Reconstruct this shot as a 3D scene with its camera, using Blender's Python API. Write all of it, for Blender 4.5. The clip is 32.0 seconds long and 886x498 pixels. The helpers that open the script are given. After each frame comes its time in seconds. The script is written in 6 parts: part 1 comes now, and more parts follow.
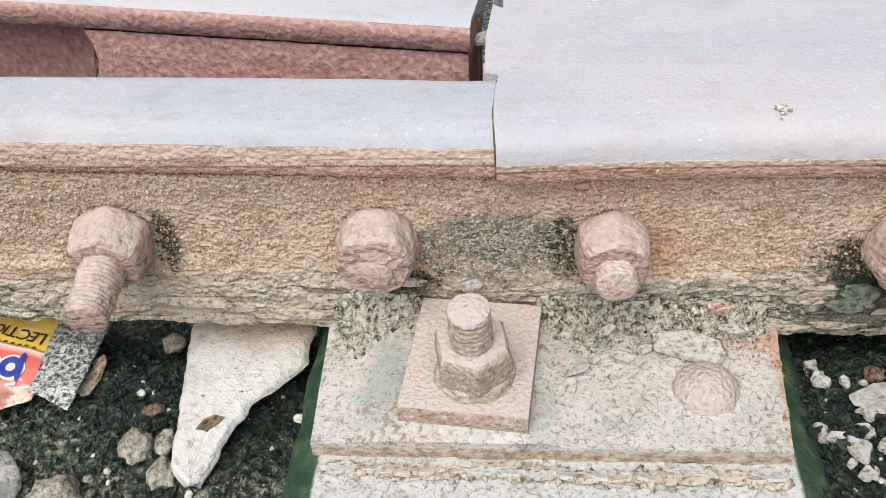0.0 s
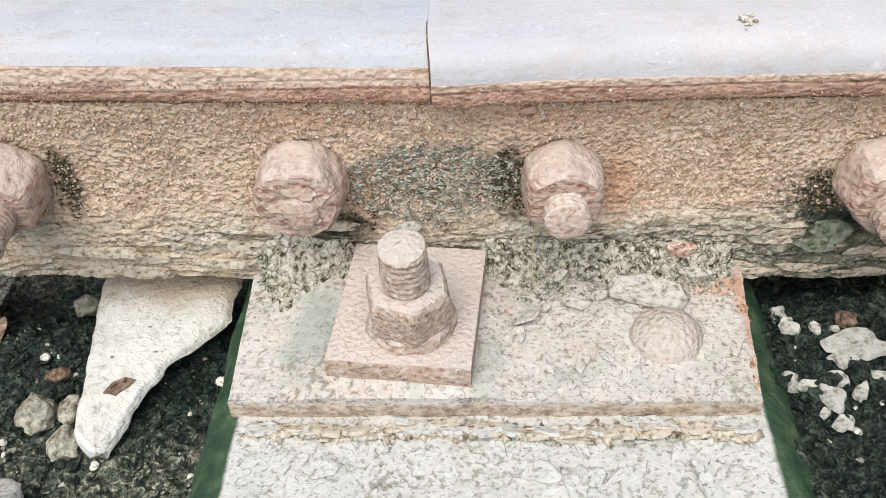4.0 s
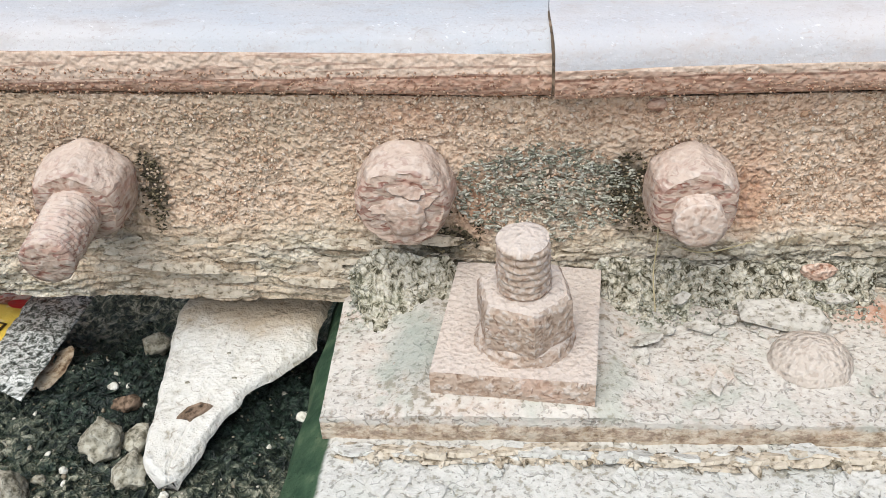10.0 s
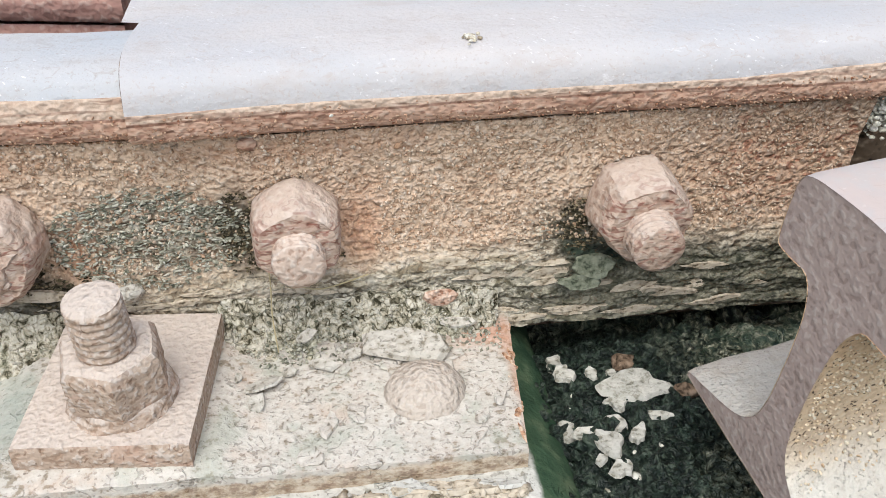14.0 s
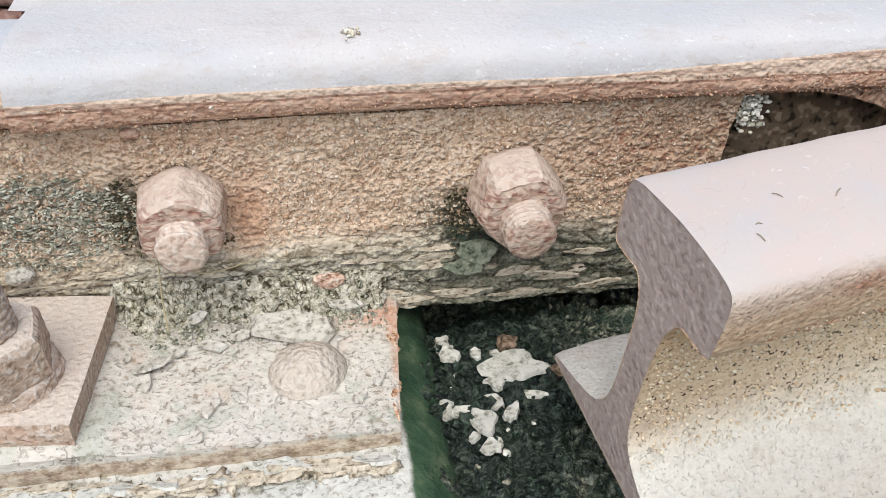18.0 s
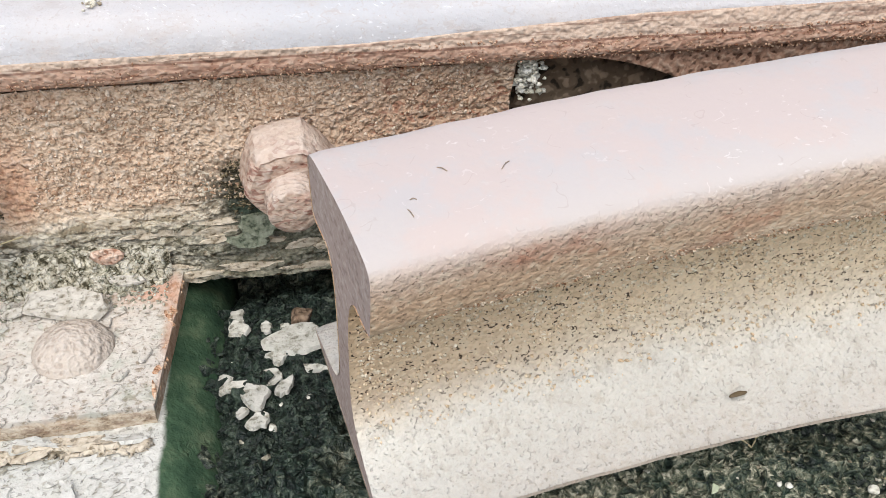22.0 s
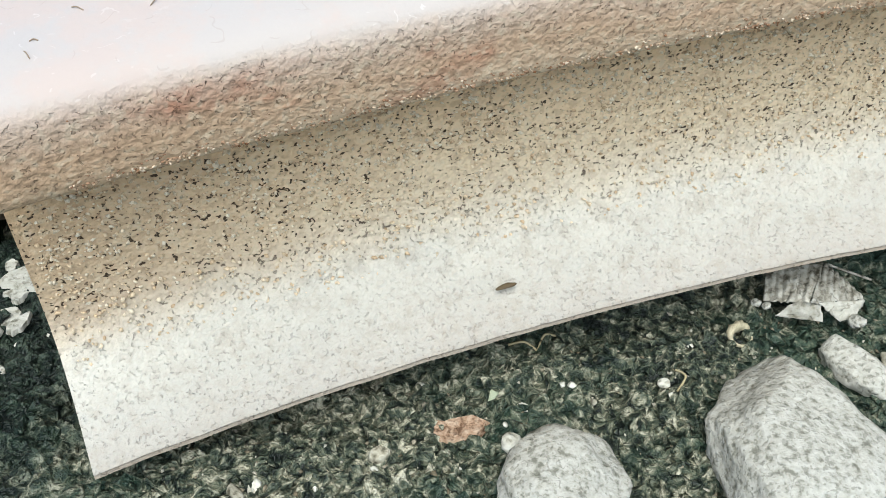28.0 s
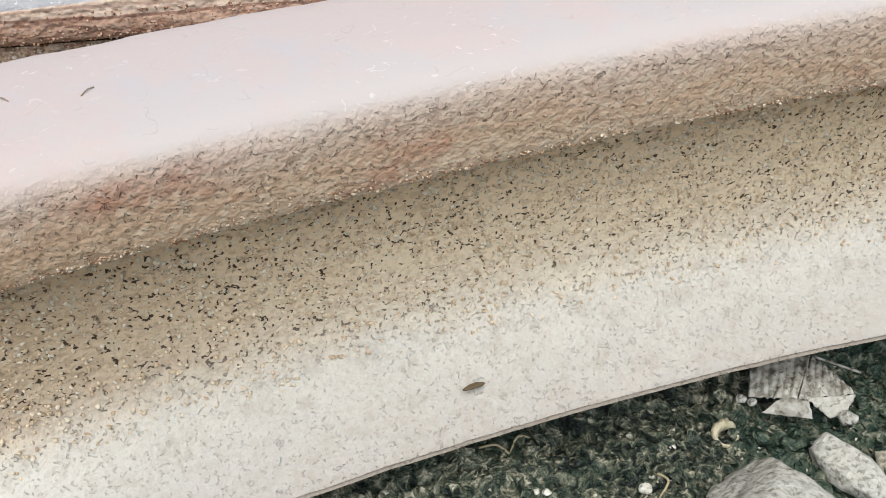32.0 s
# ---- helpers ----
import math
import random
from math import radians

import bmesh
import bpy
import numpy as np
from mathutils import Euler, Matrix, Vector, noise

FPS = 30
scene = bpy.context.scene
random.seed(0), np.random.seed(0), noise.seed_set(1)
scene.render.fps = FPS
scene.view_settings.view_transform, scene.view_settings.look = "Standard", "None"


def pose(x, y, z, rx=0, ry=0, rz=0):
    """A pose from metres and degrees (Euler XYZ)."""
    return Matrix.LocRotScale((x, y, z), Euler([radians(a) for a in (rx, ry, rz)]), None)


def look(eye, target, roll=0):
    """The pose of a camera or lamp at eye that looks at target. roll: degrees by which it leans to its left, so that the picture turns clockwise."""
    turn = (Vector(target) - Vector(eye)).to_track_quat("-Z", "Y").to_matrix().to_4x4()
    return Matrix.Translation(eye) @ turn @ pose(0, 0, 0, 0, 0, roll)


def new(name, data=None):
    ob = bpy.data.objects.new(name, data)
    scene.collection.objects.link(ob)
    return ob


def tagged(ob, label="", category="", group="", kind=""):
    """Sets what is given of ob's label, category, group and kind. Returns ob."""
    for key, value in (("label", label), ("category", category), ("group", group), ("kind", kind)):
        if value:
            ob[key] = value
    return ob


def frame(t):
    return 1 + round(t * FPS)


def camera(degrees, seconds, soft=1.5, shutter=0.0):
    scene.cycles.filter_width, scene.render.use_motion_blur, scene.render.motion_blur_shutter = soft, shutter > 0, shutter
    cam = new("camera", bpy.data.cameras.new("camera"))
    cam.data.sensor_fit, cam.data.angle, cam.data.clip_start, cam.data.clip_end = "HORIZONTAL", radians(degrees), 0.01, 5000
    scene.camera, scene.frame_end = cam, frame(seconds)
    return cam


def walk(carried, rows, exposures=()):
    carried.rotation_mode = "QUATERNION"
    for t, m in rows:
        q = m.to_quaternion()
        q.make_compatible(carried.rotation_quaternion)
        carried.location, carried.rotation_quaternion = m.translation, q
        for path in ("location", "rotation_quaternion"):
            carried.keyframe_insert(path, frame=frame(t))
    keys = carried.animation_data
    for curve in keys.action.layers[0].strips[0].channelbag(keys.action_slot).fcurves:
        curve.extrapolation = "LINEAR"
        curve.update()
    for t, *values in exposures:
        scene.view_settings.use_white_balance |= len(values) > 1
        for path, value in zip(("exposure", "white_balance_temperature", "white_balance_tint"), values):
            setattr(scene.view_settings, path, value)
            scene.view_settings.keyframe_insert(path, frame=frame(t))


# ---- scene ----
cam = camera(51.95, 32.0, soft=0.7)
# seconds, place in metres, turn in degrees
PATH = [
    (0, 0.0328, -0.3631, 0.4441, 49.23, 3.45, 4.00),
    (0.5, 0.0342, -0.3624, 0.4434, 48.93, 3.30, 3.57),
    (1, 0.0417, -0.3630, 0.4394, 48.89, 3.33, 3.08),
    (1.5, 0.0497, -0.3595, 0.4378, 48.49, 3.28, 2.28),
    (2, 0.0547, -0.3561, 0.4343, 48.21, 2.94, 1.52),
    (2.5, 0.0581, -0.3499, 0.4276, 47.79, 2.68, 0.99),
    (3, 0.0618, -0.3399, 0.4153, 47.16, 2.84, 1.04),
    (3.5, 0.0533, -0.3390, 0.3975, 47.65, 2.59, 1.25),
    (5.5, 0.0269, -0.3456, 0.3550, 50.99, 2.06, 2.70),
    (6, 0.0201, -0.3456, 0.3464, 51.07, 2.16, 2.63),
    (6.5, 0.0098, -0.3483, 0.3321, 51.66, 2.50, 3.05),
    (7, -0.0033, -0.3504, 0.3181, 52.38, 2.69, 4.00),
    (7.5, -0.0146, -0.3511, 0.3077, 53.46, 2.82, 5.48),
    (8, -0.0244, -0.3543, 0.2988, 55.40, 2.57, 6.74),
    (8.5, -0.0306, -0.3568, 0.2918, 57.39, 2.39, 7.36),
    (9, -0.0303, -0.3574, 0.2899, 58.26, 2.53, 7.03),
    (9.5, -0.0202, -0.3570, 0.2926, 58.38, 2.66, 5.88),
    (10, -0.0004, -0.3509, 0.3008, 57.68, 2.79, 4.16),
    (10.5, 0.0205, -0.3463, 0.3025, 57.76, 2.31, 2.25),
    (11, 0.0412, -0.3386, 0.3075, 57.25, 1.52, 0.09),
    (11.5, 0.0576, -0.3324, 0.3073, 57.05, 0.88, -1.58),
    (12, 0.0680, -0.3292, 0.3051, 57.10, 0.49, -2.83),
    (12.5, 0.0766, -0.3288, 0.3052, 57.22, 0.45, -3.95),
    (13, 0.0793, -0.3287, 0.3081, 57.17, -0.02, -5.51),
    (13.5, 0.0951, -0.3269, 0.3128, 56.69, 0.15, -6.53),
    (14, 0.1076, -0.3266, 0.3111, 56.83, 0.20, -7.66),
    (14.5, 0.1153, -0.3250, 0.3089, 56.82, 0.08, -8.18),
    (15, 0.1155, -0.3232, 0.3127, 56.22, -0.60, -8.72),
    (15.5, 0.1263, -0.3326, 0.3199, 55.60, -1.07, -8.49),
    (17.5, 0.1446, -0.3382, 0.3319, 54.35, -1.49, -9.12),
    (18, 0.1504, -0.3415, 0.3322, 54.53, -1.32, -9.10),
    (18.5, 0.1660, -0.3458, 0.3344, 54.18, -0.94, -8.69),
    (19, 0.1894, -0.3492, 0.3347, 53.74, -0.28, -8.06),
    (19.5, 0.2107, -0.3484, 0.3359, 52.85, -0.10, -8.00),
    (20, 0.2247, -0.3479, 0.3348, 52.31, -0.45, -8.32),
    (20.5, 0.2364, -0.3478, 0.3335, 52.03, -0.72, -8.61),
    (21, 0.2461, -0.3492, 0.3328, 52.03, -0.93, -8.89),
    (21.5, 0.2549, -0.3498, 0.3349, 51.95, -0.99, -9.45),
    (22, 0.2680, -0.3524, 0.3350, 52.17, -0.92, -10.03),
    (22.5, 0.2838, -0.3543, 0.3345, 52.20, -0.82, -10.58),
    (23, 0.2981, -0.3544, 0.3348, 51.98, -1.05, -11.05),
    (23.5, 0.3095, -0.3539, 0.3349, 51.86, -1.42, -11.46),
    (24, 0.3151, -0.3530, 0.3348, 51.85, -1.92, -12.10),
    (24.5, 0.3185, -0.3533, 0.3360, 51.94, -2.33, -12.94),
    (25, 0.3251, -0.3543, 0.3361, 51.87, -2.36, -13.86),
    (25.5, 0.3360, -0.3550, 0.3319, 51.51, -1.95, -14.49),
    (26, 0.3444, -0.3534, 0.3228, 50.80, -1.54, -15.03),
    (26.5, 0.3503, -0.3615, 0.2993, 51.67, -1.00, -14.92),
    (28.5, 0.3502, -0.3591, 0.2706, 52.34, -0.85, -16.09),
    (29, 0.3540, -0.3562, 0.2723, 53.70, -0.65, -16.23),
    (29.5, 0.3575, -0.3515, 0.2721, 55.12, -0.41, -16.33),
    (30, 0.3596, -0.3455, 0.2736, 56.08, -0.34, -16.41),
    (30.5, 0.3620, -0.3420, 0.2736, 56.90, -0.25, -16.52),
    (31, 0.3637, -0.3414, 0.2711, 57.32, -0.40, -16.60),
    (31.5, 0.3642, -0.3426, 0.2653, 57.54, -0.77, -16.70),
    (32, 0.3660, -0.3445, 0.2632, 57.27, -0.79, -16.65),
]
walk(cam, [(t, pose(*row)) for t, *row in PATH],
     [(0, -0.05, 6500, 8), (2, 0.06, 6500, 8), (5, 0.06, 6500, 8), (7, 0.02, 6410, 7.5), (12, 0.03, 6440, 7), (16, 0.04, 6470, 6.8), (20, 0.05, 6440, 6.5), (22, 0.07, 6500, 8), (25, 0.08, 6500, 8), (26.5, 0.16, 6450, 6), (28.5, 0.18, 6250, 0), (29.2, 0.16, 6250, 0), (30.5, 0.04, 6400, 4), (31, -0.03, 6430, 5), (32, -0.03, 6450, 6)])

# ---- light ----
world = bpy.data.worlds.new("overcast_sky")
scene.world = world
world.use_nodes = True
wn = world.node_tree
sky = wn.nodes.new("ShaderNodeTexSky")
sky.sky_type, sky.sun_disc = "NISHITA", False
sky.sun_elevation, sky.sun_rotation = radians(61), radians(196)
sky.air_density, sky.dust_density, sky.ozone_density = 1.0, 3.0, 1.0
wn.links.new(sky.outputs[0], wn.nodes["Background"].inputs[0])
wn.nodes["Background"].inputs[1].default_value = 0.15
sun = new("sun", bpy.data.lights.new("sun", "SUN"))
sun.data.energy, sun.data.angle, sun.data.color = 3.0, radians(70), (1.0, 0.985, 0.95)
sun.matrix_world = look((-0.25, -0.85, 1.6), (0, 0, 0))

# ---- materials ----
def lin(r, g, b):
    """A colour from its 0 to 255 values."""
    return tuple(((c / 255 + 0.055) / 1.055) ** 2.4 if c > 10 else c / 3295 for c in (r, g, b)) + (1.0,)


class Nodes:
    """A material's node tree with short calls."""

    def __init__(self, name):
        self.mat = bpy.data.materials.new(name)
        self.mat.use_nodes = True
        self.tree = self.mat.node_tree
        self.bsdf = self.tree.nodes["Principled BSDF"]
        self.coord = self.tree.nodes.new("ShaderNodeTexCoord")
        self.obj = self.coord.outputs["Object"]
        self.uv = self.coord.outputs["UV"]

    def link(self, a, b):
        self.tree.links.new(a, b)

    def put(self, socket, value):
        if isinstance(value, bpy.types.NodeSocket):
            self.link(value, socket)
        else:
            socket.default_value = value

    def stretch(self, scale, vec=None, loc=(0, 0, 0), turn=(0, 0, 0)):
        n = self.tree.nodes.new("ShaderNodeMapping")
        self.link(vec or self.obj, n.inputs[0])
        n.inputs["Scale"].default_value, n.inputs["Location"].default_value, n.inputs["Rotation"].default_value = scale, loc, turn
        return n.outputs[0]

    def noise(self, scale, detail=6, rough=0.6, vec=None, warp=0.0):
        n = self.tree.nodes.new("ShaderNodeTexNoise")
        self.link(vec or self.obj, n.inputs["Vector"])
        n.inputs["Scale"].default_value, n.inputs["Detail"].default_value = scale, detail
        n.inputs["Roughness"].default_value, n.inputs["Distortion"].default_value = rough, warp
        return n.outputs["Fac"]

    def cells(self, scale, vec=None, feature="F1"):
        n = self.tree.nodes.new("ShaderNodeTexVoronoi")
        n.feature = feature
        self.link(vec or self.obj, n.inputs["Vector"])
        n.inputs["Scale"].default_value = scale
        return n.outputs["Distance"]

    def ramp(self, fac, *stops):
        n = self.tree.nodes.new("ShaderNodeValToRGB")
        while len(n.color_ramp.elements) < len(stops):
            n.color_ramp.elements.new(1.0)
        for e, (p, c) in zip(n.color_ramp.elements, stops):
            e.position, e.color = p, c if len(c) == 4 else (*c, 1)
        self.link(fac, n.inputs[0])
        return n.outputs[0]

    def step(self, fac, lo, hi):
        n = self.tree.nodes.new("ShaderNodeMapRange")
        n.interpolation_type = "SMOOTHSTEP"
        self.link(fac, n.inputs[0])
        n.inputs[1].default_value, n.inputs[2].default_value = lo, hi
        return n.outputs[0]

    def math(self, op, a, b=0.0):
        n = self.tree.nodes.new("ShaderNodeMath")
        n.operation = op
        self.put(n.inputs[0], a)
        self.put(n.inputs[1], b)
        return n.outputs[0]

    def mix(self, fac, a, b, kind="MIX"):
        n = self.tree.nodes.new("ShaderNodeMix")
        n.data_type, n.blend_type = "RGBA", kind
        self.put(n.inputs[0], fac)
        self.put(n.inputs[6], a)
        self.put(n.inputs[7], b)
        return n.outputs[2]

    def axis(self, which, vec=None):
        n = self.tree.nodes.new("ShaderNodeSeparateXYZ")
        self.link(vec or self.obj, n.inputs[0])
        return n.outputs[which]

    def blob(self, centre, size, lo=0.5, hi=1.0, wobble=0.25, scale=60):
        """One inside an uneven patch round a place, falling to nought outside it."""
        m = self.tree.nodes.new("ShaderNodeMapping")
        m.vector_type = "TEXTURE"
        self.link(self.obj, m.inputs[0])
        m.inputs["Location"].default_value, m.inputs["Scale"].default_value = centre, size
        d = self.tree.nodes.new("ShaderNodeVectorMath")
        d.operation = "LENGTH"
        self.link(m.outputs[0], d.inputs[0])
        far = self.math("ADD", d.outputs["Value"], self.math("MULTIPLY", self.math("SUBTRACT", self.noise(scale, 5), 0.5), wobble * 4))
        return self.math("SUBTRACT", 1.0, self.step(far, lo, hi))

    def shaken(self, amount, scale=40, vec=None):
        """Coordinates pushed about by noise, to break up straight lines."""
        n = self.tree.nodes.new("ShaderNodeTexNoise")
        self.link(vec or self.obj, n.inputs["Vector"])
        n.inputs["Scale"].default_value, n.inputs["Detail"].default_value = scale, 4
        m = self.tree.nodes.new("ShaderNodeVectorMath")
        m.operation = "MULTIPLY_ADD"
        self.link(n.outputs["Color"], m.inputs[0])
        m.inputs[1].default_value = (amount,) * 3
        self.link(vec or self.obj, m.inputs[2])
        return m.outputs[0]

    def cracks(self, scale, width, stretch=(1, 1, 1), shake=0.012, keep=(0.42, 0.6), at=(0, 0, 0)):
        """Broken dark cracks between uneven cells: one in a crack."""
        vec = self.stretch(stretch, self.shaken(shake, 60), at)
        line = self.math("SUBTRACT", 1.0, self.step(self.cells(scale, vec, "DISTANCE_TO_EDGE"), width * 0.4, width))
        return self.math("MULTIPLY", line, self.step(self.noise(scale * 0.6, 3, 0.6, vec), *keep))

    def squiggle(self, scale, width, keep=(0.5, 0.56), stretch=(1, 1, 1), at=(0, 0, 0)):
        """Short curling marks: one on a mark. They follow one level of a noise and are broken up by another."""
        vec = self.stretch(stretch, None, at)
        off = self.math("ABSOLUTE", self.math("SUBTRACT", self.noise(scale, 1.5, 0.5, vec), 0.5))
        line = self.math("SUBTRACT", 1.0, self.step(off, width * 0.5, width))
        return self.math("MULTIPLY", line, self.step(self.noise(scale * 1.3, 1, 0.5, self.stretch(stretch, None, (at[0] + 5, at[1] + 3, at[2] + 1))), *keep))

    def random(self):
        n = self.tree.nodes.new("ShaderNodeObjectInfo")
        return n.outputs["Random"]

    def bump(self, *layers):
        """Layers of (height, strength, depth in metres)."""
        last = None
        for height, strength, depth in layers:
            n = self.tree.nodes.new("ShaderNodeBump")
            n.inputs["Strength"].default_value, n.inputs["Distance"].default_value = strength, depth
            self.link(height, n.inputs["Height"])
            if last is not None:
                self.link(last, n.inputs["Normal"])
            last = n.outputs[0]
        self.link(last, self.bsdf.inputs["Normal"])

    def done(self, colour, rough=0.85, metal=0.0, spec=0.3):
        self.put(self.bsdf.inputs["Base Color"], colour)
        self.put(self.bsdf.inputs["Roughness"], rough)
        self.put(self.bsdf.inputs["Metallic"], metal)
        self.put(self.bsdf.inputs["Specular IOR Level"], spec)
        return self.mat


def worn_steel(name, pale, blue, brown):
    """A dusty, wheel-worn rail top: pale sheen with scratches and faint rust."""
    n = Nodes(name)
    big = n.noise(9, 4, 0.6, n.stretch((0.5, 1.2, 1)))
    c = n.ramp(big, (0.38, blue), (0.58, pale))
    c = n.mix(n.math("MULTIPLY", n.step(n.noise(60, 6, 0.7, n.stretch((0.5, 1, 1))), 0.5, 0.68), 0.38), c, brown)
    c = n.mix(n.math("MULTIPLY", n.step(n.noise(150, 5, 0.75, n.stretch((0.45, 1, 1), turn=(0, 0, 0.5))), 0.62, 0.72), 0.5), c, lin(228, 227, 229))
    c = n.mix(n.math("MULTIPLY", n.step(n.noise(560, 3, 0.7), 0.57, 0.67), 0.5), c, brown)
    scratch = n.step(n.noise(600, 2, 0.6, n.stretch((0.2, 1, 1), n.stretch((1, 1, 1), turn=(0, 0, 0.8)))), 0.66, 0.70)
    c = n.mix(n.math("MULTIPLY", n.math("MULTIPLY", scratch, n.step(n.noise(14, 3), 0.46, 0.6)), 0.5), c, lin(238, 238, 240))
    c = n.mix(n.math("MULTIPLY", n.squiggle(110, 0.02, (0.57, 0.62), (0.6, 1, 1)), 0.35), c, brown)
    n.bump((n.noise(300, 3, 0.6), 0.6, 0.0014), (n.noise(40, 3), 0.25, 0.003))
    return n.done(c, n.math("ADD", 0.55, n.math("MULTIPLY", n.noise(120, 4), 0.3)), 0.0, 0.3)


def rust(name, dark, mid, pale, scale=300, rough=0.92, depth=0.002, extra=None, wide=(1, 1, 1), grit=1.0, dusty=0.0, ridges=0.0):
    """Scaly rust: pale grains standing over dark pits, at two scales; their contrast also paints the relief's shading.
    """
    n = Nodes(name)
    vec = n.stretch(wide)
    coarse, fine = n.noise(scale, 1, 0.45, vec), n.noise(scale * 2.1, 2, 0.5, vec)
    broad = n.noise(scale / 14, 5, 0.6, vec, 0.3)
    height = n.math("ADD", n.math("MULTIPLY", coarse, 0.8), n.math("MULTIPLY", fine, 0.2))
    c = n.ramp(n.math("ADD", n.math("MULTIPLY", height, 0.85), n.math("MULTIPLY", broad, 0.15)), (0.375, dark), (0.44, mid), (0.54, mid), (0.61, pale))
    c = n.mix(1.0 - 0.85 * grit, c, mid) if grit < 1 else c
    if extra:
        c = extra(n, c)
    if dusty:
        g = n.tree.nodes.new("ShaderNodeNewGeometry")
        lying = n.step(n.math("ADD", n.axis(2, g.outputs["Normal"]), n.math("MULTIPLY", n.math("SUBTRACT", height, 0.5), 0.5)), 0.2, 0.95)
        c = n.mix(n.math("MULTIPLY", lying, dusty), c, pale)
    layers = [(broad, 0.6, 0.004), (coarse, 1.0, depth * 1.7), (fine, 0.5, depth * 0.4)]
    if ridges:
        layers.insert(1, (n.step(n.noise(75, 5, 0.65, n.stretch((0.55, 0.55, 2.0), n.shaken(0.006, 70))), 0.42, 0.58), 1.0, ridges))
    n.bump(*layers)
    return n.done(c, rough, 0.0, 0.2)


head_steel = worn_steel("worn_rail_top", lin(190, 187, 187), lin(176, 180, 186), lin(162, 150, 144))
block_steel = worn_steel("worn_crossing_top", lin(194, 189, 188), lin(184, 183, 186), lin(174, 161, 154))


def side_zones(n, c):
    z = n.math("ADD", n.axis(2), n.math("MULTIPLY", n.math("SUBTRACT", n.noise(40, 4, 0.6, n.stretch((0.3, 1, 1))), 0.5), 0.0045))
    ledge = n.ramp(n.noise(300, 4, 0.7), (0.4, lin(186, 165, 148)), (0.6, lin(206, 188, 172)))
    c = n.mix(n.math("MULTIPLY", n.step(z, 0.1325, 0.135), 0.75), c, ledge)
    lines = n.step(n.noise(420, 2, 0.5, n.stretch((0.035, 0.035, 1), n.shaken(0.003, 90))), 0.55, 0.60)
    c = n.mix(n.math("MULTIPLY", lines, 0.42), c, lin(120, 82, 64))
    low = n.math("SUBTRACT", 1.0, n.step(z, 0.132, 0.136))
    c = n.mix(n.math("MULTIPLY", n.step(n.noise(330, 1, 0.5, n.stretch((0.45, 1, 1))), 0.42, 0.36), n.math("MULTIPLY", low, 0.55)), c, lin(104, 66, 50))
    c = n.mix(n.math("MULTIPLY", low, 0.30), c, lin(166, 122, 102))
    groove = n.math("SUBTRACT", 1.0, n.step(n.math("ABSOLUTE", n.math("SUBTRACT", z, 0.1335)), 0.0004, 0.0009))
    return n.mix(n.math("MULTIPLY", groove, 0.6), c, lin(104, 66, 52))


def nut_patches(n, c):
    red = n.step(n.noise(60, 5, 0.65, n.stretch((1, 1, 1.8)), 0.4), 0.52, 0.66)
    c = n.mix(n.math("MULTIPLY", red, 0.35), c, n.ramp(n.noise(200, 3), (0.4, lin(150, 92, 76)), (0.6, lin(192, 146, 128))))
    end = n.step(n.axis(1), -0.010, -0.024)
    for scale, width, keep in ((95, 0.045, (0.46, 0.54)), (190, 0.05, (0.5, 0.56))):
        c = n.mix(n.math("MULTIPLY", n.squiggle(scale, width, keep, (0.55, 0.55, 1.5)), n.math("ADD", 0.10, n.math("MULTIPLY", end, 0.45))), c, lin(120, 62, 48))
    return c


head_side_rust = rust("layered_brown_rust", lin(162, 126, 106), lin(198, 168, 148), lin(212, 193, 176), 290, wide=(0.8, 1, 1), extra=side_zones, grit=0.75, depth=0.0015)
red_rust = rust("red_brown_rust", lin(142, 102, 92), lin(178, 140, 129), lin(202, 177, 165), 210, depth=0.0010, grit=0.7, dusty=0.3)
rod_rust = rust("pale_dusty_bolt_rust", lin(150, 122, 106), lin(194, 174, 160), lin(210, 198, 188), 260, depth=0.0012, grit=0.8, dusty=0.3)
nut_rust = rust("pink_brown_nut_rust", lin(142, 112, 96), lin(184, 163, 148), lin(204, 191, 181), 240, depth=0.0010, ridges=0.00035, extra=nut_patches, grit=0.6, dusty=0.45)
def clip_patches(n, c):
    c = n.mix(n.math("MULTIPLY", n.step(n.noise(55, 5, 0.65), 0.5, 0.66), 0.25), c, lin(192, 152, 134))
    return n.mix(n.math("MULTIPLY", n.squiggle(150, 0.035, (0.54, 0.60)), 0.55), c, lin(110, 80, 60))


clip_rust = rust("pale_brown_plate_rust", lin(142, 118, 99), lin(174, 155, 139), lin(200, 189, 180), 330, depth=0.0012, grit=0.8, dusty=0.75, extra=clip_patches)
rivet_crust = rust("pink_tan_rivet_crust", lin(148, 132, 119), lin(188, 177, 166), lin(202, 194, 186), 330, depth=0.0014, grit=0.45)
recess_dirt = rust("dark_recess_dirt", lin(50, 44, 36), lin(104, 90, 76), lin(146, 128, 110), 160)


